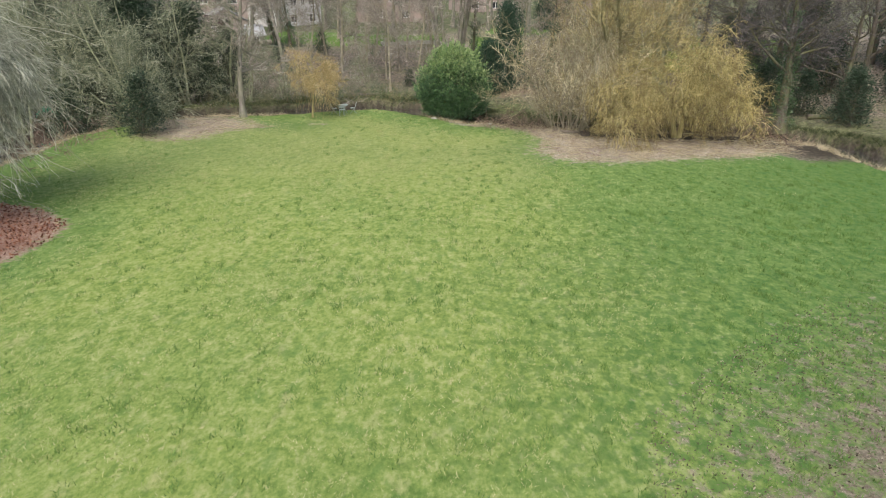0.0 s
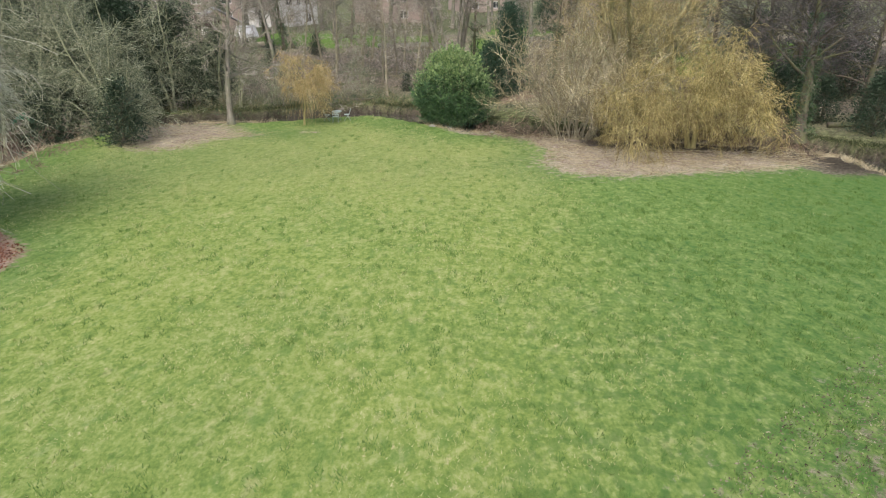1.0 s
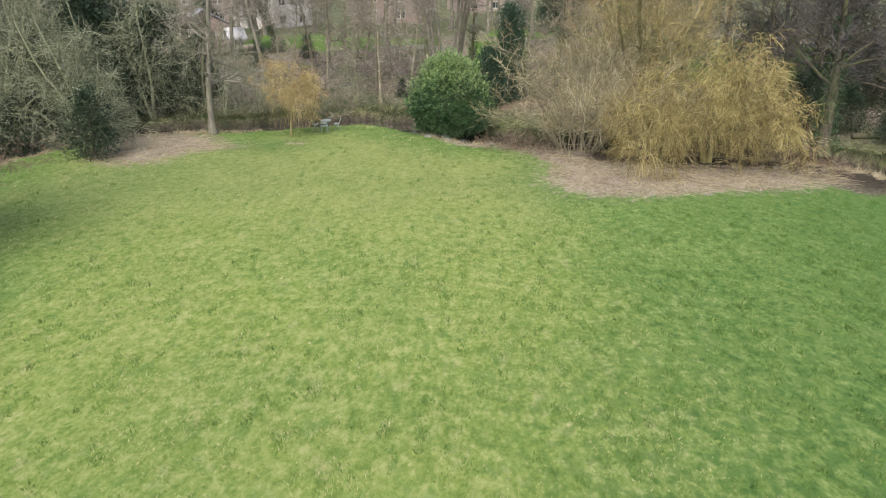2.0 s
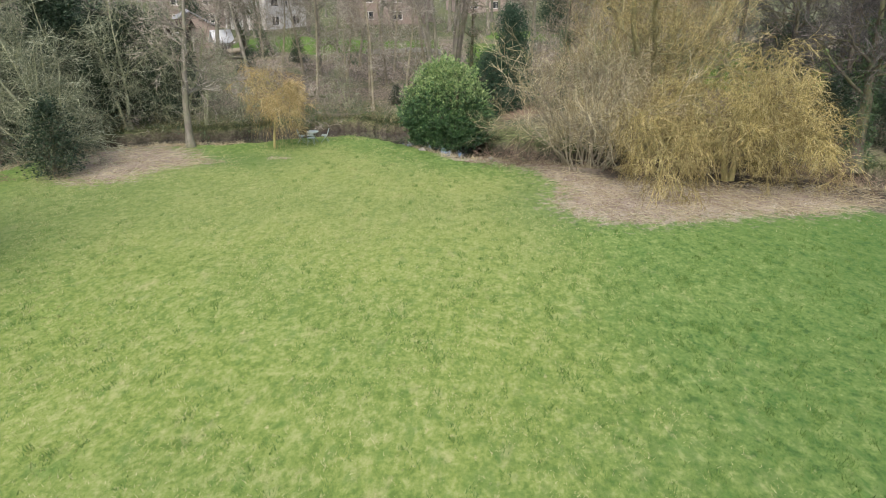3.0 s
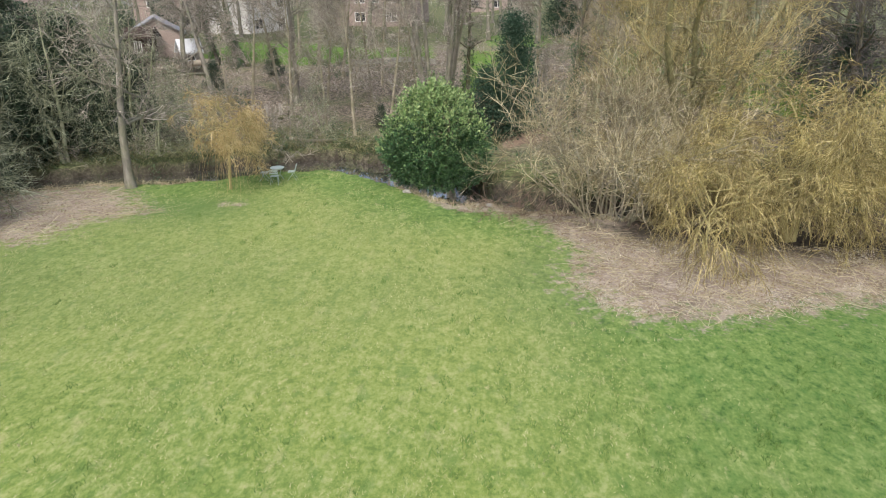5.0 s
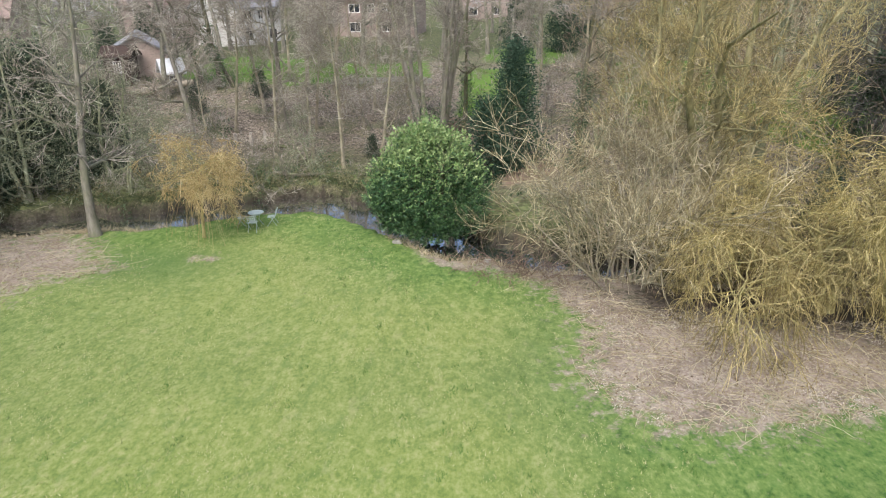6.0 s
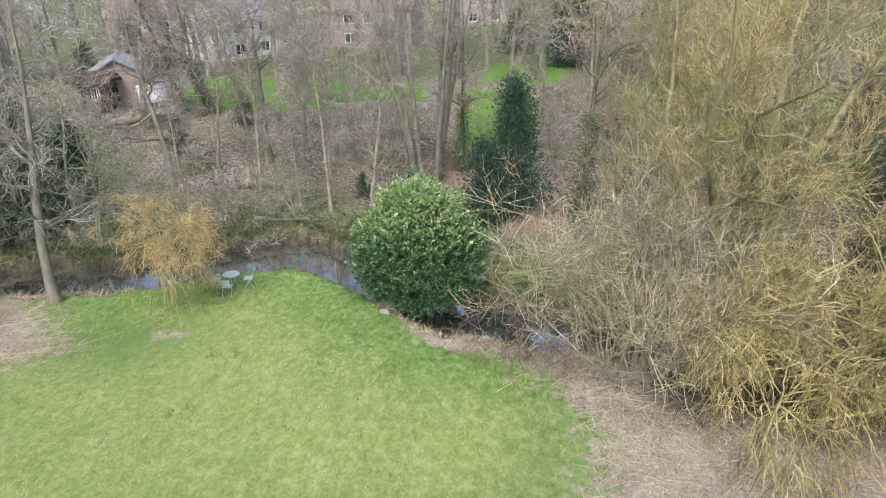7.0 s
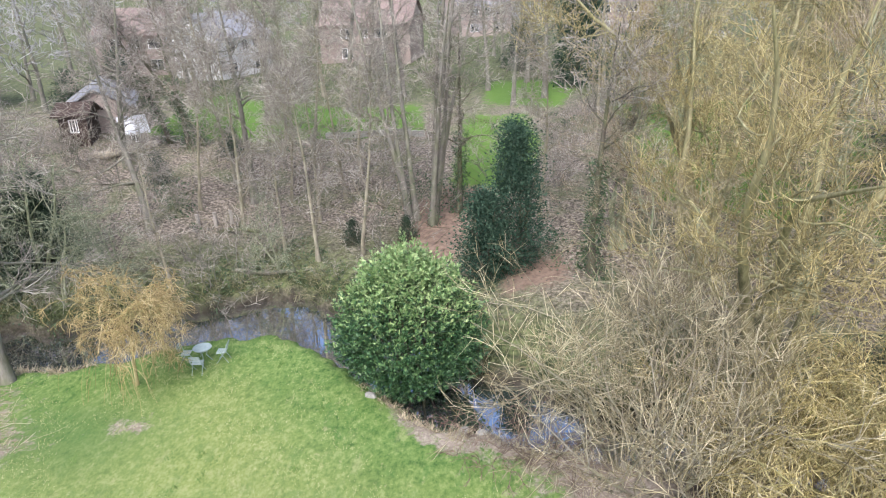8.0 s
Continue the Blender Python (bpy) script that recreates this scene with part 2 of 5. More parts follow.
TABLE_PAINT = plain_material("faded_green_table", (0.27, 0.34, 0.33), (0.42, 0.48, 0.46), 6.0, 0.6)
GREEN_SHEET = plain_material("green_sheeting", (0.02, 0.22, 0.12), (0.05, 0.36, 0.2), 4.0, 0.6)
GLASS_N = Nodes("window_glass")
GLASS = GLASS_N.done((0.03, 0.035, 0.04), 0.05, spec=0.6)


def water_material():
    n = Nodes("stream_water")
    w = n.noise(1.6, 3, 0.5)
    n.bsdf.inputs["IOR"].default_value = 4.0
    return n.done(n.ramp(n.noise(0.6, 3), [(0.3, (0.035, 0.034, 0.038)), (0.7, (0.065, 0.062, 0.068))]), 0.02, w, 0.002, spec=1.0)


WATER = water_material()

# ---------------------------------------------------------------- mesh helpers


def mesh_from(name, verts, faces, material, smooth=False):
    """A mesh from arrays: verts (n, 3), faces (m, 3 or 4)."""
    verts, faces = np.asarray(verts, dtype=np.float32), np.asarray(faces, dtype=np.int32)
    me = bpy.data.meshes.new(name)
    me.vertices.add(len(verts))
    me.vertices.foreach_set("co", verts.ravel())
    me.loops.add(faces.size)
    me.loops.foreach_set("vertex_index", faces.ravel())
    me.polygons.add(len(faces))
    me.polygons.foreach_set("loop_start", np.arange(len(faces), dtype=np.int32) * faces.shape[1])
    me.update(calc_edges=True)
    if smooth:
        me.polygons.foreach_set("use_smooth", np.ones(len(faces), dtype=bool))
    me.materials.append(material)
    return me


def part(name, bm, material, parent, label=""):
    me = bpy.data.meshes.new(name)
    bm.to_mesh(me)
    bm.free()
    me.materials.append(material)
    ob = new(name, me)
    ob.parent = parent
    return tagged(ob, label)


def part_mesh(name, me, parent, label=""):
    ob = new(name, me)
    ob.parent = parent
    return tagged(ob, label)


def thing(name, m, label, category, group="", kind=""):
    ob = new(name)
    ob.empty_display_size = 0.3
    ob.matrix_basis = m
    return tagged(ob, label, category, group, kind)


def add_box(bm, x0, y0, z0, x1, y1, z1):
    vs = [bm.verts.new(p) for p in ((x0, y0, z0), (x1, y0, z0), (x1, y1, z0), (x0, y1, z0), (x0, y0, z1), (x1, y0, z1), (x1, y1, z1), (x0, y1, z1))]
    for f in ((3, 2, 1, 0), (4, 5, 6, 7), (0, 1, 5, 4), (1, 2, 6, 5), (2, 3, 7, 6), (3, 0, 4, 7)):
        bm.faces.new([vs[i] for i in f])
    return bm


def box(x0, y0, z0, x1, y1, z1, bevel=0.0):
    bm = add_box(bmesh.new(), x0, y0, z0, x1, y1, z1)
    if bevel:
        bmesh.ops.bevel(bm, geom=list(bm.edges), offset=bevel, segments=1, affect="EDGES")
    return bm


def unit(v):
    return v / np.maximum(np.linalg.norm(v, axis=-1, keepdims=True), 1e-9)


def tubes(P, R, n):
    """Tapered tubes round polylines P (N, k, 3) with radii R (N, k)."""
    N, k, _ = P.shape
    T = unit(np.gradient(P, axis=1))
    ref = np.where(np.abs(T[..., 2:3]) > 0.9, np.array([1.0, 0, 0]), np.array([0, 0, 1.0]))
    U = unit(np.cross(T, ref))
    V = np.cross(T, U)
    a = np.arange(n) * 2 * np.pi / n
    ring = P[:, :, None] + R[:, :, None, None] * (np.cos(a)[None, None, :, None] * U[:, :, None] + np.sin(a)[None, None, :, None] * V[:, :, None])
    i = np.arange(N * k * n).reshape(N, k, n)
    j = np.roll(i, -1, axis=2)
    faces = np.stack([i[:, :-1], j[:, :-1], j[:, 1:], i[:, 1:]], axis=-1).reshape(-1, 4)
    return ring.reshape(-1, 3), faces


def joined(pieces):
    verts, faces, at = [], [], 0
    for v, f in pieces:
        verts.append(v)
        faces.append(f + at)
        at += len(v)
    return np.concatenate(verts), np.concatenate(faces)


def sprout(rng, base, way, length, r0, r1, k, bend, wobble, outward=None):
    """Polylines that start at base, go off along way and bend up (+) or down (-)."""
    N = len(base)
    P = np.zeros((N, k, 3))
    P[:, 0] = base
    d = unit(way)
    step = (length / (k - 1))[:, None]
    for j in range(1, k):
        d = unit(d + np.array([0, 0, 1.0]) * bend / (k - 1) + rng.normal(0, wobble, (N, 3)))
        P[:, j] = P[:, j - 1] + d * step
    s = np.linspace(0, 1, k)[None]
    R = r0[:, None] * (1 - s) + r1[:, None] * s
    return P, R


def grow(rng, P, R, count, t0, t1, length, angle, k, bend=0.0, wobble=0.08, ratio=0.55, tip=0.3, shorten=0.5, floor_r=0.004):
    """Side shoots from the polylines P, R: count on each one."""
    N, kp, _ = P.shape
    who = np.repeat(np.arange(N), count)
    t = rng.uniform(t0, t1, len(who))
    s = t * (kp - 1)
    i = np.minimum(s.astype(int), kp - 2)
    f = (s - i)[:, None]
    base = P[who, i] * (1 - f) + P[who, i + 1] * f
    tan = unit(P[who, i + 1] - P[who, i])
    r = (R[who, i] * (1 - f[:, 0]) + R[who, i + 1] * f[:, 0]) * ratio
    perp = unit(np.cross(rng.normal(0, 1, (len(who), 3)), tan))
    a = np.radians(rng.normal(angle, angle * 0.2, len(who)))[:, None]
    way = np.cos(a) * tan + np.sin(a) * perp
    L = length * (1 - shorten * t) * rng.uniform(0.65, 1.3, len(who))
    r = np.maximum(r, floor_r)
    return sprout(rng, base, way, L, r, np.maximum(r * tip, floor_r * 0.6), k, bend, wobble)


def leaves(rng, where, size, way=None, spread=1.0):
    """Folded leaves, each a pair of triangles meeting at the midrib: (n, 3) points, sizes, and the way they point."""
    n = len(where)
    d = unit((way if way is not None else np.zeros((n, 3))) + rng.normal(0, spread, (n, 3)))
    side = unit(np.cross(d, rng.normal(0, 1, (n, 3))))
    up = np.cross(side, d)
    L = (size * rng.uniform(0.7, 1.3, n))[:, None]
    root, tip = where, where + d * L
    mid = where + d * L * 0.45
    a, b = mid + side * L * 0.24 + up * L * 0.1, mid - side * L * 0.24 + up * L * 0.1
    verts = np.stack([root, a, tip, b], axis=1).reshape(-1, 3)
    i = np.arange(n)[:, None] * 4
    return verts, np.concatenate([i + [0, 1, 2], i + [0, 2, 3]])


# ---------------------------------------------------------------- the lie of the land
STREAM = np.array([(-36, -70), (-31, 8), (-28, 25), (-27.5, 36), (-28, 45), (-25, 52.6), (-19, 54.7), (-14.5, 55.2), (-10.8, 57.3), (-6.8, 57.9),
                   (-3.4, 56.4), (-1.2, 53.8), (1.2, 51.3), (4.2, 49.5), (8.5, 48.2), (14, 47.2), (19.5, 45.8), (23.5, 42.4), (24.6, 36), (26, 25), (29, 5), (36, -70)], dtype=float)
LITTER_LEFT = np.array([(-24, 51.5), (-22, 45), (-19.5, 42.5), (-16.6, 43.2), (-15.8, 45.6), (-13.0, 47.7), (-14.6, 49.3), (-16.3, 51.5), (-18, 53)], dtype=float)
LITTER_RIGHT = np.array([(4.6, 39.6), (5.6, 37.6), (6.8, 36.8), (8.9, 36.7), (12.6, 37.8), (16.6, 38.3), (19.6, 39.9), (21.5, 42), (19, 42.6), (12, 43.4), (8, 44.3), (5.2, 46.8), (2.6, 49.2), (1.4, 50), (0.6, 49.6), (2.4, 48.1), (4.5, 45.6), (5.4, 42.6)], dtype=float)
LITTER_WILLOW = np.array([(-26, 18), (-15.6, 20), (-15.0, 23), (-15.4, 25.6), (-17.6, 27.5), (-20.5, 28.6), (-26, 30)], dtype=float)
LITTER_NEAR = np.array([(5, 4), (6.2, 12), (8.3, 14.2), (11, 16.5), (14, 19), (22, 19), (22, 2)], dtype=float)
GARDENS = [np.array(g, dtype=float) for g in (
    [(-24, 81), (-12, 79.5), (-2, 81), (-3, 89), (-14, 92), (-25, 97)],
    [(0.4, 71), (3.4, 70), (6.5, 75), (6, 84), (1, 86)],
    [(12, 66), (22, 60), (30, 60), (34, 72), (24, 88), (13, 88)],
    [(-66, 62), (-44, 56), (-42, 66), (-56, 74)],
    [(2.5, 89), (9, 88), (12, 99), (3, 104)],
)]
BARE = [np.array(g, dtype=float) for g in ([(-1.6, 62), (0.6, 60), (1.6, 66), (2.6, 70), (0.5, 71.5), (-2.5, 69)], [(3.2, 58.2), (6.5, 59), (6.2, 61.5), (3, 61.5)])]


def edge_distance(x, y, line, closed):
    best = np.full(x.shape, 1e9)
    pts = list(line) + ([line[0]] if closed else [])
    for (ax, ay), (bx, by) in zip(pts[:-1], pts[1:]):
        dx, dy = bx - ax, by - ay
        t = np.clip(((x - ax) * dx + (y - ay) * dy) / (dx * dx + dy * dy), 0, 1)
        best = np.minimum(best, np.hypot(x - ax - t * dx, y - ay - t * dy))
    return best


def inside(x, y, poly):
    hit = np.zeros(x.shape, dtype=bool)
    for (ax, ay), (bx, by) in zip(poly, np.roll(poly, -1, axis=0)):
        cross = (ay > y) != (by > y)
        with np.errstate(divide="ignore", invalid="ignore"):
            hit ^= cross & (x < (bx - ax) * (y - ay) / (by - ay) + ax)
    return hit


def zone(x, y, poly, soft):
    d = edge_distance(x, y, poly, True)
    return np.clip(0.5 + np.where(inside(x, y, poly), d, -d) / (2 * soft), 0, 1)


def smooth(a, b, v):
    t = np.clip((v - a) / (b - a), 0, 1)
    return t * t * (3 - 2 * t)


def waves(x, y):
    return np.sin(x * 0.31 + 1.3) * np.cos(y * 0.27 + 0.4) + 0.5 * np.sin(x * 0.83 + y * 0.61) + 0.3 * np.sin(x * 1.9 - y * 1.4 + 2.0)


def land(x, y):
    """Height of the ground, the way to the stream's middle, and whether a place lies on the lawn's side."""
    x, y = np.asarray(x, dtype=float), np.asarray(y, dtype=float)
    d = edge_distance(x, y, STREAM, False) + 0.14 * np.sin(x * 2.3 + y * 1.1) + 0.1 * np.sin(x * 4.1 - y * 3.3) + (0.38 * np.sin(x * 1.05 + 0.6) + 0.2 * np.sin(x * 2.7 + y)) * ~inside(x, y, STREAM)
    d = d + 0.65 * smooth(0.5, 3.5, x) * smooth(34, 44, y)
    near = inside(x, y, STREAM)
    d = d + 0.35 * ~near * smooth(0.5, -3, x) * smooth(48, 53, y)
    rise = 3.6 * smooth(1.5, 30, d) * (0.25 + 0.75 * smooth(40, 62, y)) + 0.25 * np.clip((d - 1.5) / 3, 0, 1)
    far = np.clip(y - 105, 0, 2000)
    rise = rise + 0.012 * np.clip(d - 18, 0, 120) + 26 * smooth(0, 420, far) + 0.12 * waves(x, y) * smooth(2, 8, d)
    base = np.where(near, 0.04 * waves(x * 0.5, y * 0.5), rise)
    cut = np.where(near, smooth(1.6, 2.45, d), smooth(1.9, 2.5, d))
    z = base * cut + (-1.35) * (1 - cut)
    return z, d, near


def height(x, y):
    return float(land(np.array([x]), np.array([y]))[0][0])


def spaced(fine_a, fine_b, step, out_a, out_b):
    mid = np.arange(fine_a, fine_b, step)
    grow_up = [fine_b]
    s = step
    while grow_up[-1] < out_b:
        s *= 1.18
        grow_up.append(grow_up[-1] + s)
    grow_down = [fine_a]
    s = step
    while grow_down[-1] > out_a:
        s *= 1.18
        grow_down.append(grow_down[-1] - s)
    return np.array(grow_down[:0:-1] + list(mid) + grow_up)


def lawn_fields(x, y, d, near):
    """How lush, how deep green and how coarse the turf is."""
    return {
        "lush": near * np.max([1.35 * smooth(1, 12, x), 0.45 * smooth(-8, -19, x), 0.6 * smooth(18, 9, y) * smooth(-4, 5, x), 0.9 * np.exp(-((x + 12.5) / 3.4) ** 2 - ((y - 48.5) / 3.0) ** 2), smooth(9, 3, d), smooth(4, 0.5, np.minimum(edge_distance(x, y, LITTER_RIGHT, True), edge_distance(x, y, LITTER_WILLOW, True)))], axis=0),
        "deep": near * np.maximum(np.maximum(smooth(8, 20, x) * smooth(10, 20, y), 0.35 * smooth(-11, -17, x) * smooth(18, 24, y) * smooth(46, 38, y)), 1.0 * np.exp(-((x + 12.2) / 3.2) ** 2 - ((y - 48.6) / 2.2) ** 2)),
        "thin": near * smooth(27, 40, y) * smooth(3.5, 8, d) * smooth(7, 3, x),
        "coarse": near * smooth(-3, 7, x) * smooth(34, 12, y),
    }


def build_ground():
    xs, ys = spaced(-32, 32, 0.36, -1500, 1500), spaced(6, 74, 0.36, -400, 2200)
    X, Y = np.meshgrid(xs, ys)
    x, y = X.ravel(), Y.ravel()
    z, d, near = land(x, y)
    w, h = len(xs), len(ys)
    i = np.arange(w * h).reshape(h, w)
    faces = np.stack([i[:-1, :-1], i[:-1, 1:], i[1:, 1:], i[1:, :-1]], axis=-1).reshape(-1, 4)
    me = mesh_from("ground", np.stack([x, y, z], axis=1), faces, GROUND, True)
    litter = np.max([0.72 * zone(x, y, LITTER_LEFT, 1.9), 0.92 * zone(x, y, LITTER_RIGHT, 2.1), 0.62 * np.exp(-((x + 10.2) / 1.1) ** 2 - ((y - 48.9) / 0.7) ** 2), zone(x, y, LITTER_WILLOW, 0.7), 0.7 * zone(x, y, LITTER_NEAR, 4.0)], axis=0)
    rim = near * np.maximum(smooth(2.9, 2.3, d) * 0.8 * np.maximum(smooth(-12.5, -14.5, x), smooth(-3, -1.5, x)), smooth(3.9, 2.6, d) * smooth(-2.5, 0.5, x) * smooth(40, 44, y))
    fields = {
        "turf": near * smooth(1.9, 2.5, d) * (1 - smooth(4.2, 5.6, x) * smooth(6.4, 4.9, d) * smooth(36, 39, y)),
        "litter": np.maximum(litter, rim),
        "red": zone(x, y, LITTER_WILLOW, 1.0),
        # where the litter colour is darkened to imitate lens falloff
        "dim_corner": zone(x, y, LITTER_NEAR, 2.0),
        "garden": np.max([zone(x, y, g, 0.8) for g in GARDENS], axis=0),
        "bare": np.max([zone(x, y, g, 0.8) for g in BARE], axis=0) * 0.9,
        # mud along the stream; second term paints shade under the right-bank willows
        "mud_and_shade": np.maximum(np.where(near, smooth(2.35, 1.7, d), smooth(2.75, 2.15, d)), 0.88 * smooth(6.2, 3.8, d) * smooth(6.5, 9, x) * smooth(36, 39, y) * near),
        "moss": (~near) * (1 - 0.2 * smooth(13, 18, x) * smooth(60, 56, y)) * np.maximum(smooth(11, 3.5, d) * smooth(2.0, 2.8, d), 0.85 * smooth(84, 98, y)),
        **lawn_fields(x, y, d, near),
    }
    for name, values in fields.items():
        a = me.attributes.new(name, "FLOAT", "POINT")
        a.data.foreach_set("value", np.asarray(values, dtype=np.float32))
    tagged(new("ground", me), "mown winter lawn ringed by brown leaf litter and woodland floor", "ground", kind="structure")


build_ground()


def build_water():
    pts = STREAM
    s = np.concatenate([[0], np.cumsum(np.hypot(*np.diff(pts, axis=0).T))])
    t = np.linspace(0, s[-1], 400)
    c = np.stack([np.interp(t, s, pts[:, 0]), np.interp(t, s, pts[:, 1])], axis=1)
    k = np.ones(7) / 7
    c[3:-3] = np.stack([np.convolve(c[:, 0], k, "valid"), np.convolve(c[:, 1], k, "valid")], axis=1)
    tan = np.gradient(c, axis=0)
    tan /= np.linalg.norm(tan, axis=1, keepdims=True)
    nrm = np.stack([-tan[:, 1], tan[:, 0]], axis=1)
    rows = [np.column_stack([c + nrm * o, np.full(len(c), -0.5)]) for o in (-2.25, -0.8, 0.8, 2.25)]
    v = np.stack(rows, axis=1).reshape(-1, 3)
    i = np.arange(len(v)).reshape(-1, 4)
    f = np.stack([i[:-1, :-1], i[:-1, 1:], i[1:, 1:], i[1:, :-1]], axis=-1).reshape(-1, 4)
    tagged(new("water", mesh_from("water", v, f, WATER)), "dark still stream water mirroring the pale sky", "water", kind="structure")


build_water()

# ---------------------------------------------------------------- trees


def tree_parts(name, m, label, category, group, levels, twigs, bark, twig_mat, extra=()):
    """One tree: an empty with each trunk, each limb (with its boughs) and a crown of bare twigs under it."""
    (P0, R0), (P1, R1), (P2, R2) = levels
    ob = thing(name, m, label, category, group)
    for i in range(len(P0)):
        part_mesh("trunk", mesh_from("trunk", *tubes(P0[i:i + 1], R0[i:i + 1], 9), bark, True), ob)
    for i in range(len(P1)):
        part_mesh("limb", mesh_from("limb", *tubes(P1[i:i + 1], R1[i:i + 1], 6), bark, True), ob)
    tagged(part_mesh("branchwork", mesh_from("branchwork", *tubes(P2, R2, 3), bark, True), ob), kind="stuff")
    tagged(part_mesh("crown", mesh_from("crown", *twigs, twig_mat, True), ob), kind="stuff")
    for part_name, arrays, material, text in extra:
        tagged(part_mesh(part_name, mesh_from(part_name, *arrays, material), ob, text), kind="stuff")
    return ob


def trunk_lines(rng, stems, tall, r, lean=0.06, spread=0.0, wobble=0.03, k=10, tip=0.12):
    a = rng.uniform(0, 2 * np.pi, stems)
    base = np.stack([np.cos(a) * spread, np.sin(a) * spread, np.full(stems, -0.3)], axis=1)
    way = np.stack([np.cos(a) * lean + rng.normal(0, 0.02, stems), np.sin(a) * lean + rng.normal(0, 0.02, stems), np.ones(stems)], axis=1)
    P, R = sprout(rng, base, way, tall * rng.uniform(0.88, 1.06, stems), np.full(stems, r), np.full(stems, r * tip), k, 0.05, wobble)
    R[:, 0] *= 1.5
    return P, R


def ivy_leaves(rng, P, R, t0, t1, count):
    """Ivy round the trunks from the share t0 to the share t1 of their length."""
    who = rng.integers(0, len(P), count)
    s_ = rng.uniform(t0, t1, count) * (P.shape[1] - 1)
    i = np.minimum(s_.astype(int), P.shape[1] - 2)
    f = (s_ - i)[:, None]
    c = P[who, i] * (1 - f) + P[who, i + 1] * f
    a = rng.uniform(0, 2 * np.pi, count)
    out = np.stack([np.cos(a), np.sin(a), np.full(count, -0.2)], axis=1)
    lump = 1 + 0.5 * np.sin(s_ * 5 + a * 2)
    return leaves(rng, c + out * (R[who, i][:, None] + (rng.uniform(0.02, 0.32, count) * lump)[:, None]), np.full(count, 0.13), out, 0.7)


def bare_tree(seed, name, m, label, bark, twig_mat, tall=13.0, r=0.16, stems=1, limbs=13, low=0.3, reach=3.6, angle=52, up=0.45, lean=0.06, spread=0.0, wobble=0.03, fine=(6, 6, 4), twig_r=0.008, group="woodland trees", droop=0.1, ivy=None, crook=0.17, bough=0.011, limb_k=8, thick=0.45, spray=0.27):
    """A leafless broadleaf tree."""
    rng = np.random.default_rng(seed)
    P0, R0 = trunk_lines(rng, stems, tall, r, lean, spread, wobble)
    P1, R1 = grow(rng, P0, R0, max(3, limbs // stems), low, 0.97, reach, angle, limb_k, up, crook, thick, 0.25, 0.6, 0.02)
    P2, R2 = grow(rng, P1, R1, fine[0], 0.2, 1.0, reach * 0.5, 45, 6, up * 0.5, crook * 1.1, 0.55, 0.35, 0.45, bough)
    P3, R3 = grow(rng, P2, R2, fine[1], 0.15, 1.0, reach * spray, 42, 3 if spray > 0.2 else 4, droop, 0.16 + (0.27 - spray), 0.6, 0.5, 0.3, twig_r)
    P4, R4 = grow(rng, P3, R3, fine[2], 0.2, 1.0, reach * 0.13, 40, 2, 0, 0.1, 0.8, 0.6, 0.2, twig_r * 0.8)
    extra = [("ivy", ivy_leaves(rng, P0, R0, ivy[0], ivy[1], ivy[2]), LEAF_IVY, "dark ivy leaves")] if ivy else []
    return tree_parts(name, m, label, "tree", group, ((P0, R0), (P1, R1), (P2, R2)), joined([tubes(P3, R3, 3), tubes(P4, R4, 3)]), bark, twig_mat, extra)


def weeping_tree(seed, name, m, label, bark, twig_mat, tall=4.5, r=0.14, limbs=14, reach=3.5, leaders=5, bunch=6, strand=3.5, angle=60, up=0.35, fall=-2.6, group="weeping willows", twig_r=0.008, second=7, low=0.45, stems=1, tangle=0.11, tail=0.0, arch=-0.3, skeins=()):
    """A weeping willow in winter: arching limbs and tresses of hanging strands, bunched so that the crown has hollows."""
    rng = np.random.default_rng(seed)
    P0, R0 = trunk_lines(rng, stems, tall * 0.75, r, 0.15, 0.1, 0.05)
    P1, R1 = grow(rng, P0, R0, limbs // stems, low, 1.0, reach, angle, 9, up, 0.16, 0.6, 0.22, 0.35, 0.022)
    P2, R2 = grow(rng, P1, R1, second, 0.25, 1.0, reach * 0.45, 50, 6, arch, 0.2, 0.6, 0.35, 0.3, 0.014)
    long = np.where(rng.random(len(P2) * leaders) < tail, 2.2, 1.0)
    P3, R3 = grow(rng, P2, R2, leaders, 0.3, 1.0, strand * long, 50, 8, fall, tangle, 0.5, 0.5, 0.3, twig_r * 1.3)
    P4, R4 = grow(rng, P3, R3, bunch, 0.0, 0.8, strand * 0.7, 32, 5, fall * 0.55, tangle * 0.75, 0.7, 0.5, 0.4, twig_r)
    P5, R5 = grow(rng, P4, R4, 1, 0.2, 0.9, strand * 0.25, 30, 3, -0.4, 0.12, 0.8, 0.6, 0.3, twig_r * 0.8)
    hang = []
    for x, y, z in skeins:
        start = P1[rng.integers(len(P1)), 4]
        PA, RA = sprout(rng, start[None], np.array([(x, y, z)]) - start, np.array([np.linalg.norm(np.array((x, y, z)) - start)]), np.array([0.02]), np.array([0.011]), 6, 0.0, 0.05)
        PB, RB = grow(rng, PA, RA, 9, 0.35, 1.0, z * 0.95, 60, 8, -3.0, 0.13, 0.5, 0.5, 0.2, twig_r)
        PB[..., 2] = np.maximum(PB[..., 2], 0.04)
        hang += [tubes(PA, RA, 4), tubes(PB, RB, 3)]
    for Q in (P3, P4, P5):
        Q[..., 2] = np.maximum(Q[..., 2], -0.02 + 0.12 * rng.random(Q.shape[:2]))
    return tree_parts(name, m, label, "willow tree", group, ((P0, R0), (P1, R1), (P2, R2)), joined([tubes(P3, R3, 3), tubes(P4, R4, 3), tubes(P5, R5, 3)] + hang), bark, twig_mat)


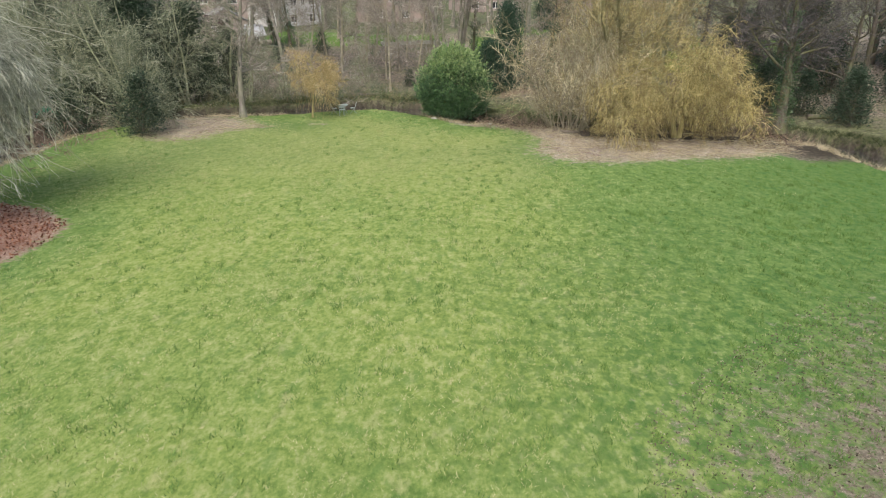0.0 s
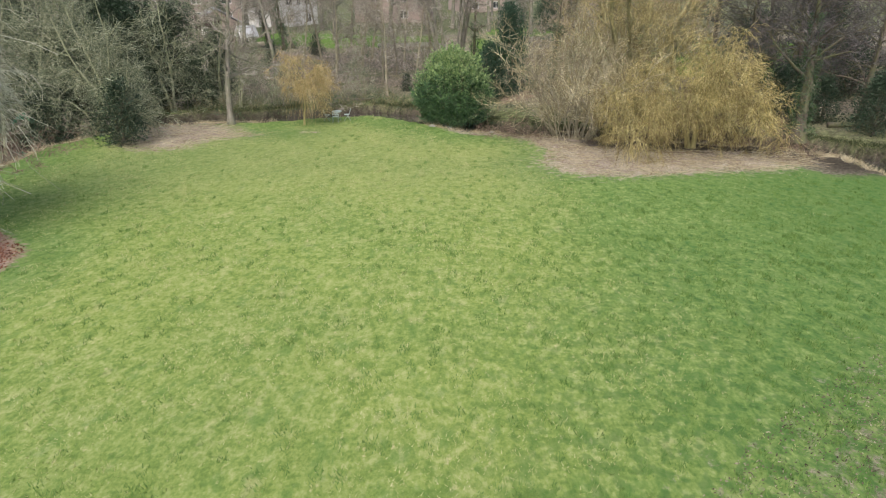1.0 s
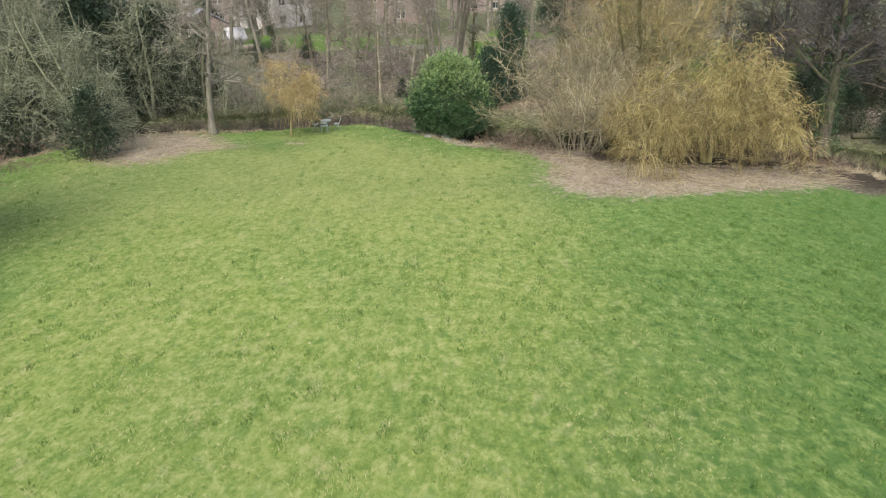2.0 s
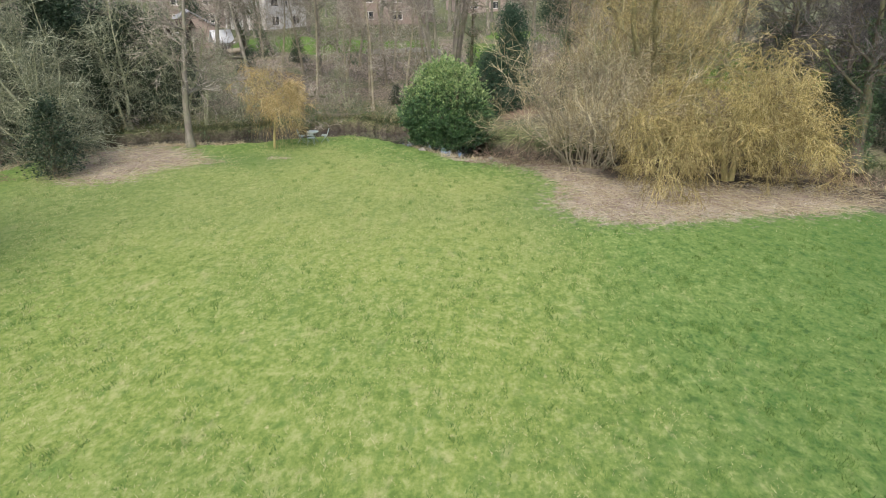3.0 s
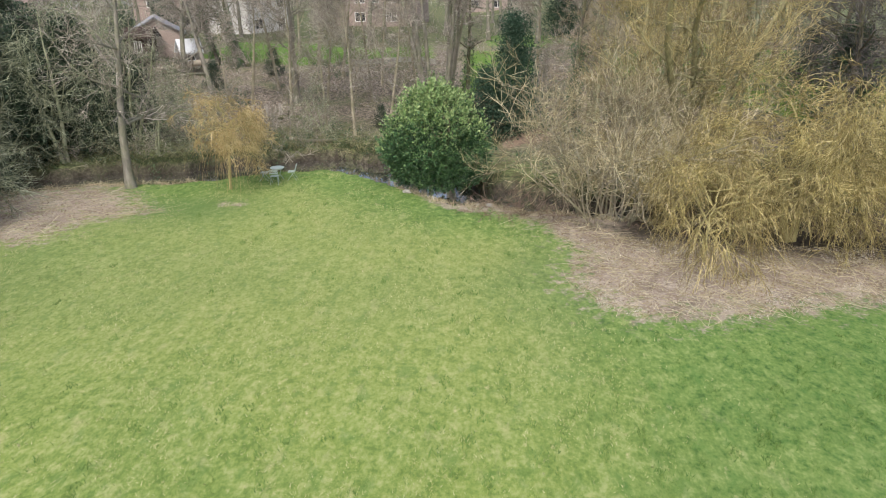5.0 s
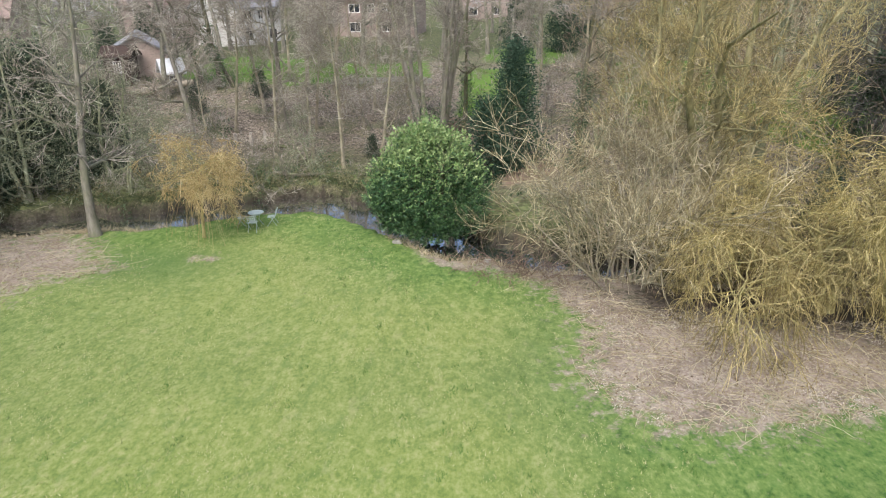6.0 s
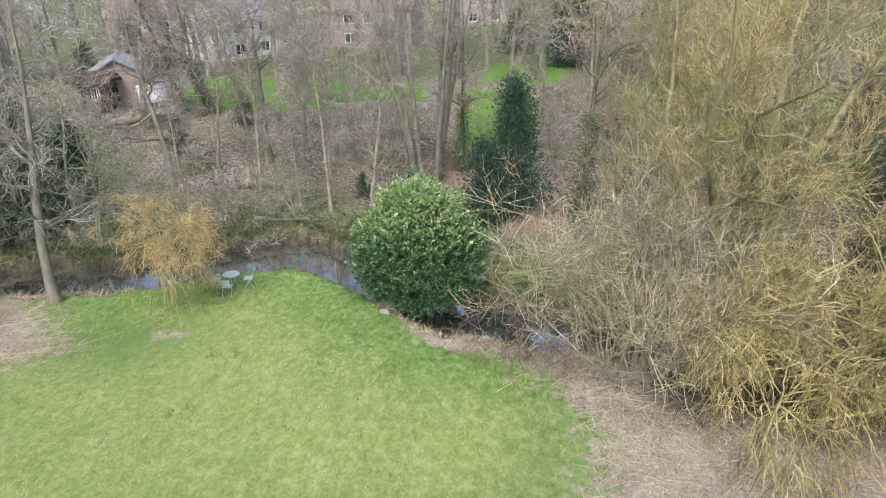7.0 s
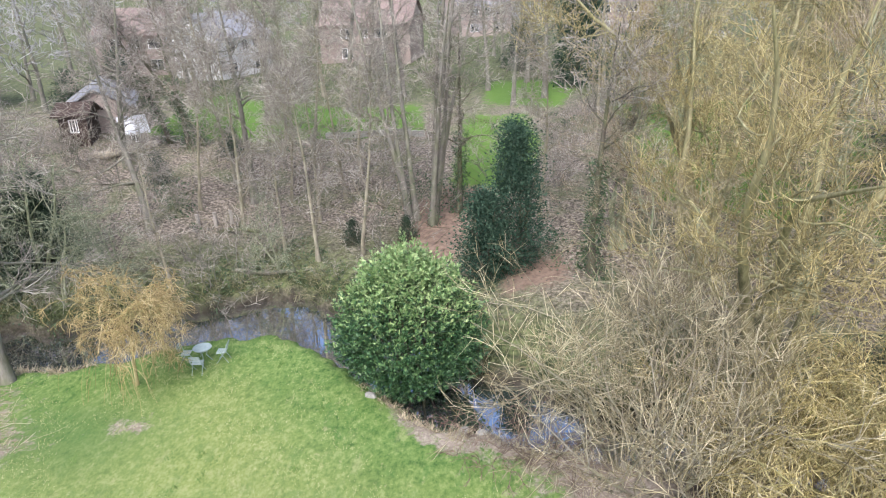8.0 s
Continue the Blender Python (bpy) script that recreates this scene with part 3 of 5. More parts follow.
def stem_shrub(seed, name, m, label, bark, twig_mat, tall=5.5, stems=38, spread=0.9, lean=0.55, fine=(7, 5, 3), r=0.045, group="", up=0.5, twig_r=0.008, category="shrub", tangle=0.08):
    """A shrub of many stems that fan out from one stool."""
    rng = np.random.default_rng(seed)
    a = rng.uniform(0, 2 * np.pi, stems)
    s = np.sqrt(rng.random(stems))
    base = np.stack([np.cos(a) * spread * s, np.sin(a) * spread * s, np.full(stems, -0.25)], axis=1)
    way = np.stack([np.cos(a) * lean * s * 1.6, np.sin(a) * lean * s * 1.6, np.ones(stems)], axis=1) + rng.normal(0, 0.12, (stems, 3))
    P0, R0 = sprout(rng, base, way, tall * rng.uniform(0.6, 1.08, stems), np.full(stems, r), np.full(stems, r * 0.2), 8, up * 0.3, tangle)
    P1, R1 = grow(rng, P0, R0, fine[0], 0.15, 0.95, tall * 0.38, 40, 6, up, tangle * 1.6, 0.6, 0.35, 0.5, 0.011)
    P2, R2 = grow(rng, P1, R1, fine[1], 0.1, 1.0, tall * 0.2, 40, 3, up * 0.5, tangle * 2, 0.7, 0.5, 0.4, twig_r)
    P3, R3 = grow(rng, P2, R2, fine[2], 0.1, 1.0, tall * 0.09, 36, 2, 0, 0.1, 0.8, 0.6, 0.3, twig_r * 0.8)
    ob = thing(name, m, label, category, group)
    for i in range(stems):
        part_mesh("stem", mesh_from("stem", *tubes(P0[i:i + 1], R0[i:i + 1], 5), bark, True), ob)
    tagged(part_mesh("branchwork", mesh_from("branchwork", *tubes(P1, R1, 3), bark, True), ob), kind="stuff")
    tagged(part_mesh("crown", mesh_from("crown", *joined([tubes(P2, R2, 3), tubes(P3, R3, 3)]), twig_mat, True), ob), kind="stuff")
    return ob


def at(x, y, turn=0.0, size=1.0, sink=0.05):
    return pose(x, y, height(x, y) - sink, 0, 0, turn) @ Matrix.Scale(size, 4)


# the clipped-looking laurel on the bank
def laurel_bush(x, y):
    rng = np.random.default_rng(5)
    ob = thing("laurel_bush", pose(x, y, 0), "dense glossy evergreen laurel bush with pale young top leaves", "bush")
    P0, R0 = trunk_lines(rng, 9, 4.6, 0.06, 0.34, 0.25, 0.05)
    P1, R1 = grow(rng, P0, R0, 14, 0.15, 1.0, 2.2, 50, 6, 0.4, 0.1, 0.5, 0.3, 0.5, 0.012)
    for i in range(9):
        part_mesh("stem", mesh_from("stem", *tubes(P0[i:i + 1], R0[i:i + 1], 6), BARK_DARK, True), ob)
    tagged(part_mesh("branchwork", mesh_from("branchwork", *tubes(P1, R1, 3), BARK_DARK, True), ob), kind="stuff")
    n = 3500
    u = unit(rng.normal(0, 1, (n, 3)))
    zc = u[:, 2]
    rad = 1 - 0.25 * rng.random(n) ** 1.8
    lump = 1 + 0.05 * np.sin(u[:, 0] * 7 + 1) * np.cos(zc * 6) + 0.06 * np.sin(u[:, 1] * 9 + zc * 5) + 0.07 * rng.normal(0, 1, n)
    taper = np.where(zc > 0, 1 - 0.2 * zc, 1 + 0.05 * zc)
    full = np.where(zc < 0, (1 - 0.3 * zc * zc) / np.sqrt(np.maximum(1 - zc * zc, 0.08)), 1.0)
    taper = taper * np.minimum(full, 2.2)
    flat = np.where(zc > 0, 2.85, 2.0)
    centre = np.stack([u[:, 0] * 2.5 * lump * rad * taper, u[:, 1] * 2.35 * lump * rad * taper, 2.1 + zc * flat * rad * lump], axis=1)
    centre[:, 0] -= 0.3 + 0.02 * centre[:, 2]
    axis = unit(u * [0.8, 0.8, 0.3] + np.array([0, 0, 0.75]) + rng.normal(0, 0.22, (n, 3)))
    c, ax = np.repeat(centre, 14, axis=0), np.repeat(axis, 14, axis=0)
    along = rng.uniform(-0.22, 0.4, len(c))[:, None]
    out = unit(np.cross(ax, rng.normal(0, 1, c.shape)))
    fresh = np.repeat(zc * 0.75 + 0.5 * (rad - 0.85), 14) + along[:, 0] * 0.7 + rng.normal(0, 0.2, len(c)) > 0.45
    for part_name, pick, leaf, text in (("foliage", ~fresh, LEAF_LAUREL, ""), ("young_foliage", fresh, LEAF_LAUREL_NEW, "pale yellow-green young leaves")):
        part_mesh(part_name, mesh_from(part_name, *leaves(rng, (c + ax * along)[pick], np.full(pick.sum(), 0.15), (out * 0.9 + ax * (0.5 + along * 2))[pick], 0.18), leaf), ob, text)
    return ob


laurel_bush(-0.15, 52.0)

# willows and shrubs along the bank
weeping_tree(11, "weeping_willow", at(14.0, 43.9), "golden weeping willow with dense hanging bare yellow twigs", BARK_OLIVE, TWIG_GOLD, tall=6.4, r=0.2, limbs=28, reach=5.5, leaders=6, bunch=6, strand=1.3, angle=68, up=0.1, fall=-1.4, second=9, low=0.3, stems=2, tangle=0.38, twig_r=0.0068, arch=-0.7, tail=0.05)
weeping_tree(16, "low_weeping_willow", at(10.2, 42.2), "low straw-coloured willow with sparse strands over dead leaves", BARK_OLIVE, TWIG_STRAW, tall=3.8, r=0.1, limbs=12, reach=3.6, leaders=3, bunch=2, strand=1.5, angle=74, up=0.1, fall=-2.4, second=7, low=0.4, tangle=0.22, twig_r=0.009, arch=-0.6)
stem_shrub(12, "grey_willow_shrub", at(7.3, 46.6), "grey-tan bare willow shrub with fanned upright stems on the bank", BARK_PALE, TWIG_TAN, tall=8.2, stems=30, spread=1.1, lean=0.36, fine=(9, 6, 3), tangle=0.22, r=0.05, up=0.55, twig_r=0.009)
bramble = stem_shrub(17, "bramble_thicket", at(3.4, 48.0), "arching red-brown bare stems leaning over the stream", TWIG_RED, TWIG_RED, tall=2.6, stems=26, spread=1.0, lean=1.0, fine=(4, 3, 2), r=0.02, group="brambles", up=-1.4, twig_r=0.01, tangle=0.16)
for x, y, turn, size in ((8.5, 46.9, 50, 1.0), (4.3, 47.4, 140, 0.7), (2.6, 49.0, 250, 0.8), (17.5, 44.3, 130, 1.1), (20.3, 43.3, 200, 0.9), (-24.8, 36, 20, 1.1), (-25, 42, 100, 1.1), (-25.2, 31, 190, 1.0), (22.8, 36.5, 70, 0.9), (23.4, 31, 160, 0.9), (11.8, 45.8, 220, 1.1), (15.8, 49.8, 20, 1.3), (18.6, 48.9, 110, 1.3), (13.2, 50.6, 240, 1.2)):
    copy_thing(bramble, at(x, y, turn, size))
weeping_tree(13, "young_weeping_willow", at(-11.3, 51.7), "small amber weeping willow with thin hanging twigs by the stream", BARK_OLIVE, TWIG_AMBER, tall=5.7, r=0.09, limbs=18, reach=2.6, leaders=4, bunch=4, strand=0.75, angle=82, up=-0.1, fall=-1.0, second=8, low=0.8, tangle=0.4, tail=0.03, twig_r=0.0075, arch=-0.5, skeins=((0.6, -1.9, 2.6), (1.0, -2.3, 2.3), (0.3, -1.6, 2.9), (0.8, -1.5, 3.0), (1.3, -2.6, 1.7), (0.1, -2.1, 2.5)))
weeping_tree(14, "old_weeping_willow", at(-21.8, 26.6), "large grey-green weeping willow hanging over rusty leaf litter", BARK_GREY, TWIG_WILLOW, tall=9.5, r=0.4, limbs=22, reach=4.8, leaders=5, bunch=5, strand=2.5, angle=60, up=0.35, fall=-1.7, second=9, low=0.3, tangle=0.36, twig_r=0.010, arch=-0.6, tail=0.25)
weeping_tree(15, "yellow_weeping_willow", at(16.2, 10.4), "weeping willow with olive strands reaching the lawn", BARK_OLIVE, TWIG_STRAW, tall=8.5, r=0.35, limbs=14, reach=4.4, leaders=2, bunch=3, strand=5.6, angle=60, up=0.45, fall=-2.5, second=6, low=0.45)

# tall willows over the stream
big = bare_tree(21, "tall_willow", at(11.3, 50.2) @ pose(0, 0, 0, 7, 0, 0), "tall straw-coloured bare willow with mossy limbs across the stream", BARK_MOSS, TWIG_STRAW, tall=14.5, r=0.26, stems=4, limbs=36, low=0.14, reach=6.0, angle=60, up=0.3, lean=0.1, spread=0.6, wobble=0.15, fine=(6, 7, 3), twig_r=0.0088, group="tall willows", droop=1.2, crook=0.36, bough=0.011, spray=0.18, limb_k=12, thick=0.42)
for x, y, turn, size in ((11.6, 58.5, 80, 0.85), (13.5, 63, 140, 1.05), (20, 69, 30, 1.0)):
    copy_thing(big, at(x, y, turn, size))

pink = bare_tree(22, "tall_willow", at(15.6, 55.6), "tall bare willow with pinkish-tan twigs and lichened limbs", BARK_LICHEN, TWIG_BUFF, tall=13.5, r=0.24, stems=3, limbs=36, low=0.2, reach=5.6, angle=58, up=0.35, lean=0.1, spread=0.6, wobble=0.15, fine=(5, 7, 3), twig_r=0.0088, group="tall willows", droop=1.3, crook=0.36, bough=0.011, spray=0.18, limb_k=12, thick=0.42)
for x, y, turn, size in ((16, 78, 170, 1.05), (9.0, 61, 20, 0.7), (9.9, 53.2, 100, 0.55)):
    copy_thing(pink, at(x, y, turn, size))

# the wood: a few kinds, repeated
alder = bare_tree(31, "slim_alder", at(-16.6, 51.8) @ pose(0, 0, 0, 0, -3, 0), "slim grey-barked bare tree at the stream bank", BARK_GREY, TWIG_GREY, tall=14, r=0.24, limbs=20, low=0.24, reach=3.9, angle=70, up=0.15, lean=0.03, fine=(5, 5, 3), twig_r=0.0118)
ash = bare_tree(32, "woodland_ash", at(-6.5, 62.8), "pale slender bare tree among brown undergrowth", BARK_PALE, TWIG_GREY, tall=11, r=0.12, limbs=16, low=0.2, reach=3.2, angle=62, up=0.25, lean=0.04, wobble=0.05, fine=(5, 5, 3), twig_r=0.0118)
thorn = bare_tree(33, "lichened_tree", at(-22.5, 56.5), "bushy bare tree furred with grey-green lichen", BARK_LICHEN, TWIG_LICHEN, tall=9, r=0.14, stems=2, limbs=20, low=0.08, reach=4.4, angle=72, up=0.12, lean=0.2, spread=0.25, wobble=0.09, fine=(5, 5, 3), droop=-0.35, twig_r=0.012, crook=0.26, bough=0.02, limb_k=10)
oak = bare_tree(34, "grey_woodland_tree", at(27.5, 51), "dark grey bare tree with a dense twiggy crown", BARK_DARK, TWIG_DARK, tall=12, r=0.24, limbs=20, low=0.16, reach=4.4, angle=62, up=0.3, wobble=0.05, fine=(5, 5, 3), twig_r=0.0118)
bare_tree(35, "coppiced_tree", at(-1.2, 66.6), "tall tree of several mossy stems from one stool", BARK_GREY, TWIG_GREY, tall=15, r=0.19, stems=8, limbs=32, low=0.35, reach=2.6, angle=52, up=0.3, lean=0.1, spread=0.7, wobble=0.03, fine=(5, 5, 4), twig_r=0.011, group="", ivy=(0.02, 0.25, 500))
bare_tree(36, "ivy_clad_tree", pose(21.5, 46.6, 0.1, 0, -3, 0), "dark ivy-clad trunk leaning beside the stream", BARK_DARK, TWIG_DARK, tall=11, r=0.38, limbs=18, low=0.35, reach=4.2, angle=60, up=0.3, wobble=0.04, fine=(6, 6, 3), twig_r=0.014, group="ivy-clad trees", ivy=(0.05, 0.75, 3200))
ivied = bare_tree(37, "ivy_clad_tree", at(-19.4, 78.4, 0), "dark ivy-clad garden tree on the far slope", BARK_DARK, TWIG_GREY, tall=11, r=0.2, limbs=12, low=0.4, reach=3.4, angle=56, up=0.3, fine=(6, 6, 3), twig_r=0.012, group="ivy-clad trees", ivy=(0.02, 0.5, 1500))
copy_thing(ivied, at(-18.4, 78.9) @ pose(0, 0, 0, 0, -24, 0))
copy_thing(ivied, at(-21.2, 79.3) @ pose(0, 0, 0, 0, -12, 40))
copy_thing(ivied, at(0.9, 67.6, 80, 0.95))
copy_thing(ivied, at(7.4, 59.2, 200, 1.05))
hazel = stem_shrub(38, "hazel_thicket", at(-13, 62.5), "grey-brown bare undergrowth thicket on the woodland floor", BARK_GREY, TWIG_GREY, tall=3.2, stems=10, spread=0.9, lean=0.85, fine=(5, 3, 2), r=0.026, group="undergrowth thickets", up=0.15, twig_r=0.011, tangle=0.16)
rng_w = np.random.default_rng(77)
done = [(0, 52.4), (-1.2, 66.6), (3.2, 60.3)]
while len(done) < 42:
    x, y = rng_w.uniform(-42, 38), rng_w.uniform(57, 86)
    gap = min(math.hypot(x - a, y - b) for a, b in done)
    z, d, near = land(np.array([x]), np.array([y]))
    if gap < 2.6 or d[0] < 3.2 or near[0] or (-1.5 < x < 3.2 and y > 58) or (x < -16 and y > 75.5) or (y > 79 and -24 < x < 6):
        continue
    done.append((x, y))
    copy_thing(hazel, at(x, y, rng_w.uniform(0, 360), rng_w.uniform(0.7, 1.35)))
for x, y, turn, size in ((-24.6, 74.2, 40, 1.2), (-26.8, 75.2, 130, 1.25), (-28.6, 76.2, 200, 1.1), (-22.4, 73.6, 260, 1.1), (-25.6, 55.6, 10, 0.6), (-22.2, 57.2, 80, 0.55), (-18.6, 57.8, 150, 0.6), (-14.8, 58.4, 220, 0.55), (-12.6, 60.2, 300, 0.5), (-9.4, 61.2, 60, 0.5), (-5.6, 60.9, 190, 0.5), (-3.4, 60.2, 250, 0.45), (0.6, 55.2, 100, 0.5), (-30, 44, 20, 1.2), (-27.8, 50.5, 90, 1.1), (-31, 35, 10, 1.2), (-24.3, 47.5, 70, 0.8)):
    copy_thing(hazel, at(x, y, turn, size))
sallow = stem_shrub(40, "sallow_scrub", at(-24.6, 55.6, 0, 0.8), "low olive-brown bare scrub overhanging the stream", BARK_MOSS, TWIG_SALLOW, tall=3.0, stems=9, spread=0.8, lean=1.0, fine=(5, 4, 3), r=0.022, group="bank scrub", up=-0.3, twig_r=0.012, tangle=0.2)
for i in range(10):
    x = -23 + i * 2.2 + rng_w.uniform(-0.5, 0.5)
    y = float(np.interp(x, STREAM[4:12, 0], STREAM[4:12, 1])) + rng_w.uniform(2.2, 3.4)
    copy_thing(sallow, at(x, y, rng_w.uniform(0, 360), rng_w.uniform(0.45, 0.85)))
for kind, places in (
    (alder, ((-24, 62, 70, 0.95), (-16.8, 65.5, 160, 0.9), (-31, 57, 20, 1.0), (-12, 70, 250, 1.0), (-38, 70, 100, 1.1), (-9, 88, 10, 1.1), (-27, 98, 200, 1.2), (8, 92, 50, 1.1), (34, 66, 130, 1.1), (-2, 104, 30, 1.2), (3, 97, 90, 1.0), (7, 101, 10, 1.1), (-5, 95, 200, 1.0), (13, 103, 260, 1.1), (-10, 108, 310, 1.1), (-20, 101, 40, 1.1), (-25, 95, 140, 1.0), (5, 88, 20, 0.9), (-22.6, 75, 30, 0.95))),
    (ash, ((-4.2, 63.4, 90, 1.02), (-8.6, 64, 200, 0.85), (-11.5, 66, 30, 1.1), (-14.2, 73, 300, 1.1), (-6, 74, 150, 1.05), (-3, 72, 240, 0.9), (-9.5, 76, 100, 1.15), (-15, 84, 20, 1.2), (10.5, 78, 170, 1.2), (-33, 70, 280, 0.95), (-13, 96, 210, 1.3), (-7.5, 68, 10, 0.95), (-13.5, 60.2, 240, 0.75), (-9.8, 70.5, 60, 0.95), (-2.6, 69, 280, 0.85), (-12.2, 79, 40, 1.05), (-6.4, 70.8, 330, 1.0), (-15.2, 69, 80, 1.0), (5.5, 66, 20, 0.9), (-32, 74, 190, 1.05))),
    (thorn, ((-26.5, 57.5, 120, 1.1), (-20.5, 60.5, 200, 0.9), (-31, 48, 40, 1.05), (-33, 40, 300, 1.0), (-28.5, 65, 80, 1.1), (-36, 60, 170, 1.2), (-40, 50, 10, 1.2), (-33, 30, 220, 1.1), (-46, 62, 130, 1.3), (-25.2, 48.6, 260, 0.7), (-23.6, 52.4, 60, 0.8), (-29.5, 54, 30, 1.1), (-34, 52, 250, 1.1), (-28.5, 44, 330, 0.9), (-20.4, 58.6, 20, 0.55), (-15.6, 59.4, 150, 0.5), (-24.2, 56.8, 240, 0.7), (-8.2, 61.6, 60, 0.42), (-17.9, 58.2, 300, 0.5), (-23.4, 48.8, 80, 1.05), (-26.2, 52, 170, 1.1), (-22.6, 46.2, 200, 0.75), (-29.5, 49.5, 280, 1.1))),
    (oak, ((24.5, 54, 170, 0.9), (29, 60, 40, 1.0), (34, 60, 250, 1.1), (22.5, 60.5, 330, 0.95), (27, 66, 90, 1.0), (20.8, 53.6, 70, 0.95), (25, 57, 10, 1.0), (32, 47, 130, 0.95), (31, 55, 210, 1.05), (30, 39, 20, 0.9), (37, 52, 300, 1.1), (36, 43, 80, 1.0), (33, 30, 160, 0.9), (41, 62, 240, 1.2), (24, 72, 20, 1.0), (46, 48, 100, 1.2), (56, 70, 50, 1.3))),
):
    for x, y, turn, size in places:
        copy_thing(kind, at(x, y, turn, size))
# distant trees wear the twig colour that has the haze in it
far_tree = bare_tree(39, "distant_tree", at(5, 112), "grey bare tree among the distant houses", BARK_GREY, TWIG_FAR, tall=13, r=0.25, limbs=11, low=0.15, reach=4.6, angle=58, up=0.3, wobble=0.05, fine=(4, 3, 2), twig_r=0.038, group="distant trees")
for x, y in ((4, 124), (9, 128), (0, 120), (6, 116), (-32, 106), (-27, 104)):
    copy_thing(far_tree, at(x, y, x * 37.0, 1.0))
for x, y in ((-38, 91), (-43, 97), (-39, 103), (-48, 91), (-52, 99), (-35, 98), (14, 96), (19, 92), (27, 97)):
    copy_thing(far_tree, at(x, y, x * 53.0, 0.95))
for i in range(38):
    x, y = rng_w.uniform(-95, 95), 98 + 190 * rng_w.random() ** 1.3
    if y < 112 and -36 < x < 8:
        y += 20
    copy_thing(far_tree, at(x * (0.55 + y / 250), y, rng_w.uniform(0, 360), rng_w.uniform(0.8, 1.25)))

# evergreens


def evergreen(seed, name, m, label, leaf, tall, wide, count, size, top=0.35, category="evergreen", low=0.0, group=""):
    """A dense evergreen: stems inside, foliage in drooping tufts with an uneven outline."""
    rng = np.random.default_rng(seed)
    ob = thing(name, m, label, category, group)
    P0, R0 = trunk_lines(rng, 3, tall * 0.9, 0.09, 0.08, 0.15, 0.04)
    P1, R1 = grow(rng, P0, R0, 24, 0.05, 1.0, wide * 1.1, 65, 5, 0.3, 0.1, 0.45, 0.3, 0.6, 0.012)
    for i in range(3):
        part_mesh("stem", mesh_from("stem", *tubes(P0[i:i + 1], R0[i:i + 1], 7), BARK_DARK, True), ob)
    tagged(part_mesh("branchwork", mesh_from("branchwork", *tubes(P1, R1, 3), BARK_DARK, True), ob), kind="stuff")
    tufts = count // 22
    h = rng.random(tufts) ** 0.85
    a = rng.uniform(0, 2 * np.pi, tufts)
    prof = wide * np.minimum(1, (0.55 + 2.2 * h)) * np.clip((1 - h), 0, 1) ** top
    rr = prof * np.sqrt(rng.uniform(0.25, 1.0, tufts)) * (1 + 0.28 * np.sin(a * 3 + h * 9) + 0.18 * np.sin(a * 5 - h * 21)) * rng.uniform(0.8, 1.2, tufts)
    c = np.stack([np.cos(a) * rr, np.sin(a) * rr, low + h * (tall - low)], axis=1)
    where = np.repeat(c, 22, axis=0) + rng.normal(0, 0.2 + wide * 0.09, (tufts * 22, 3)) * [1, 1, 0.8]
    where[:, 2] = np.maximum(where[:, 2], 0.05)
    way = np.repeat(np.stack([np.cos(a), np.sin(a), np.full(tufts, 0.2)], axis=1), 22, axis=0)
    part_mesh("foliage", mesh_from("foliage", *leaves(rng, where, np.full(len(where), size), way, 0.6), leaf), ob)
    return ob


yew = evergreen(41, "yew_tree", at(3.9, 60.9), "dark blue-green columnar yew behind the stream", LEAF_YEW, 7.1, 1.45, 15000, 0.145, 0.55, "yew tree", group="yews")
evergreen(43, "yew_tree", at(2.4, 60.0), "shorter dark yew beside a taller one", LEAF_YEW, 4.4, 1.2, 9000, 0.15, 0.45, "yew tree", group="yews")
copy_thing(yew, at(11.2, 98, 40, 1.35))
copy_thing(yew, at(13.6, 101, 140, 1.1))
holly = evergreen(42, "holly_bush", at(-21.0, 44.6, 0, 0.74), "dark tangled holly bush at the lawn edge", LEAF_HOLLY, 5.4, 2.3, 4000, 0.22, 0.75, "bush", group="hollies")
# the hollies on the right bank are added as dark fill for shade under trees
for x, y, turn, size in ((-27.6, 47.4, 70, 1.1), (-30, 52.5, 160, 1.2), (-34.5, 45, 200, 1.3), (-4.9, 64.6, 20, 0.38), (-19, 72, 100, 0.5), (-29, 60, 250, 1.1), (24, 66, 90, 0.9), (-15.5, 76.5, 40, 0.55), (16.8, 50.4, 30, 0.75), (21.5, 50.5, 300, 0.9), (26, 46.5, 80, 0.9), (30, 43, 170, 1.1), (33, 52, 200, 1.2), (28.5, 55, 20, 1.1), (34.5, 36, 20, 1.2), (-24, 66, 320, 0.6), (-27.5, 56, 200, 1.2), (-31.5, 46.5, 120, 1.2), (-37, 54, 60, 1.5), (-24.9, 49.4, 10, 0.9), (-23.4, 51.6, 260, 0.7), (-1.9, 64.8, 60, 0.35), (-33, 87, 40, 1.0), (-31.5, 93, 220, 1.3), (-44, 84, 300, 1.5), (7, 110, 80, 1.3), (20, 106, 10, 1.4), (-21.5, 58.5, 80, 0.9), (24.2, 49.8, 40, 0.75), (23.2, 52.6, 210, 0.9), (27.4, 49.2, 310, 0.8), (-24.8, 58.5, 200, 1.6), (-27.2, 62, 10, 1.8)):
    copy_thing(holly, at(x, y, turn, size))

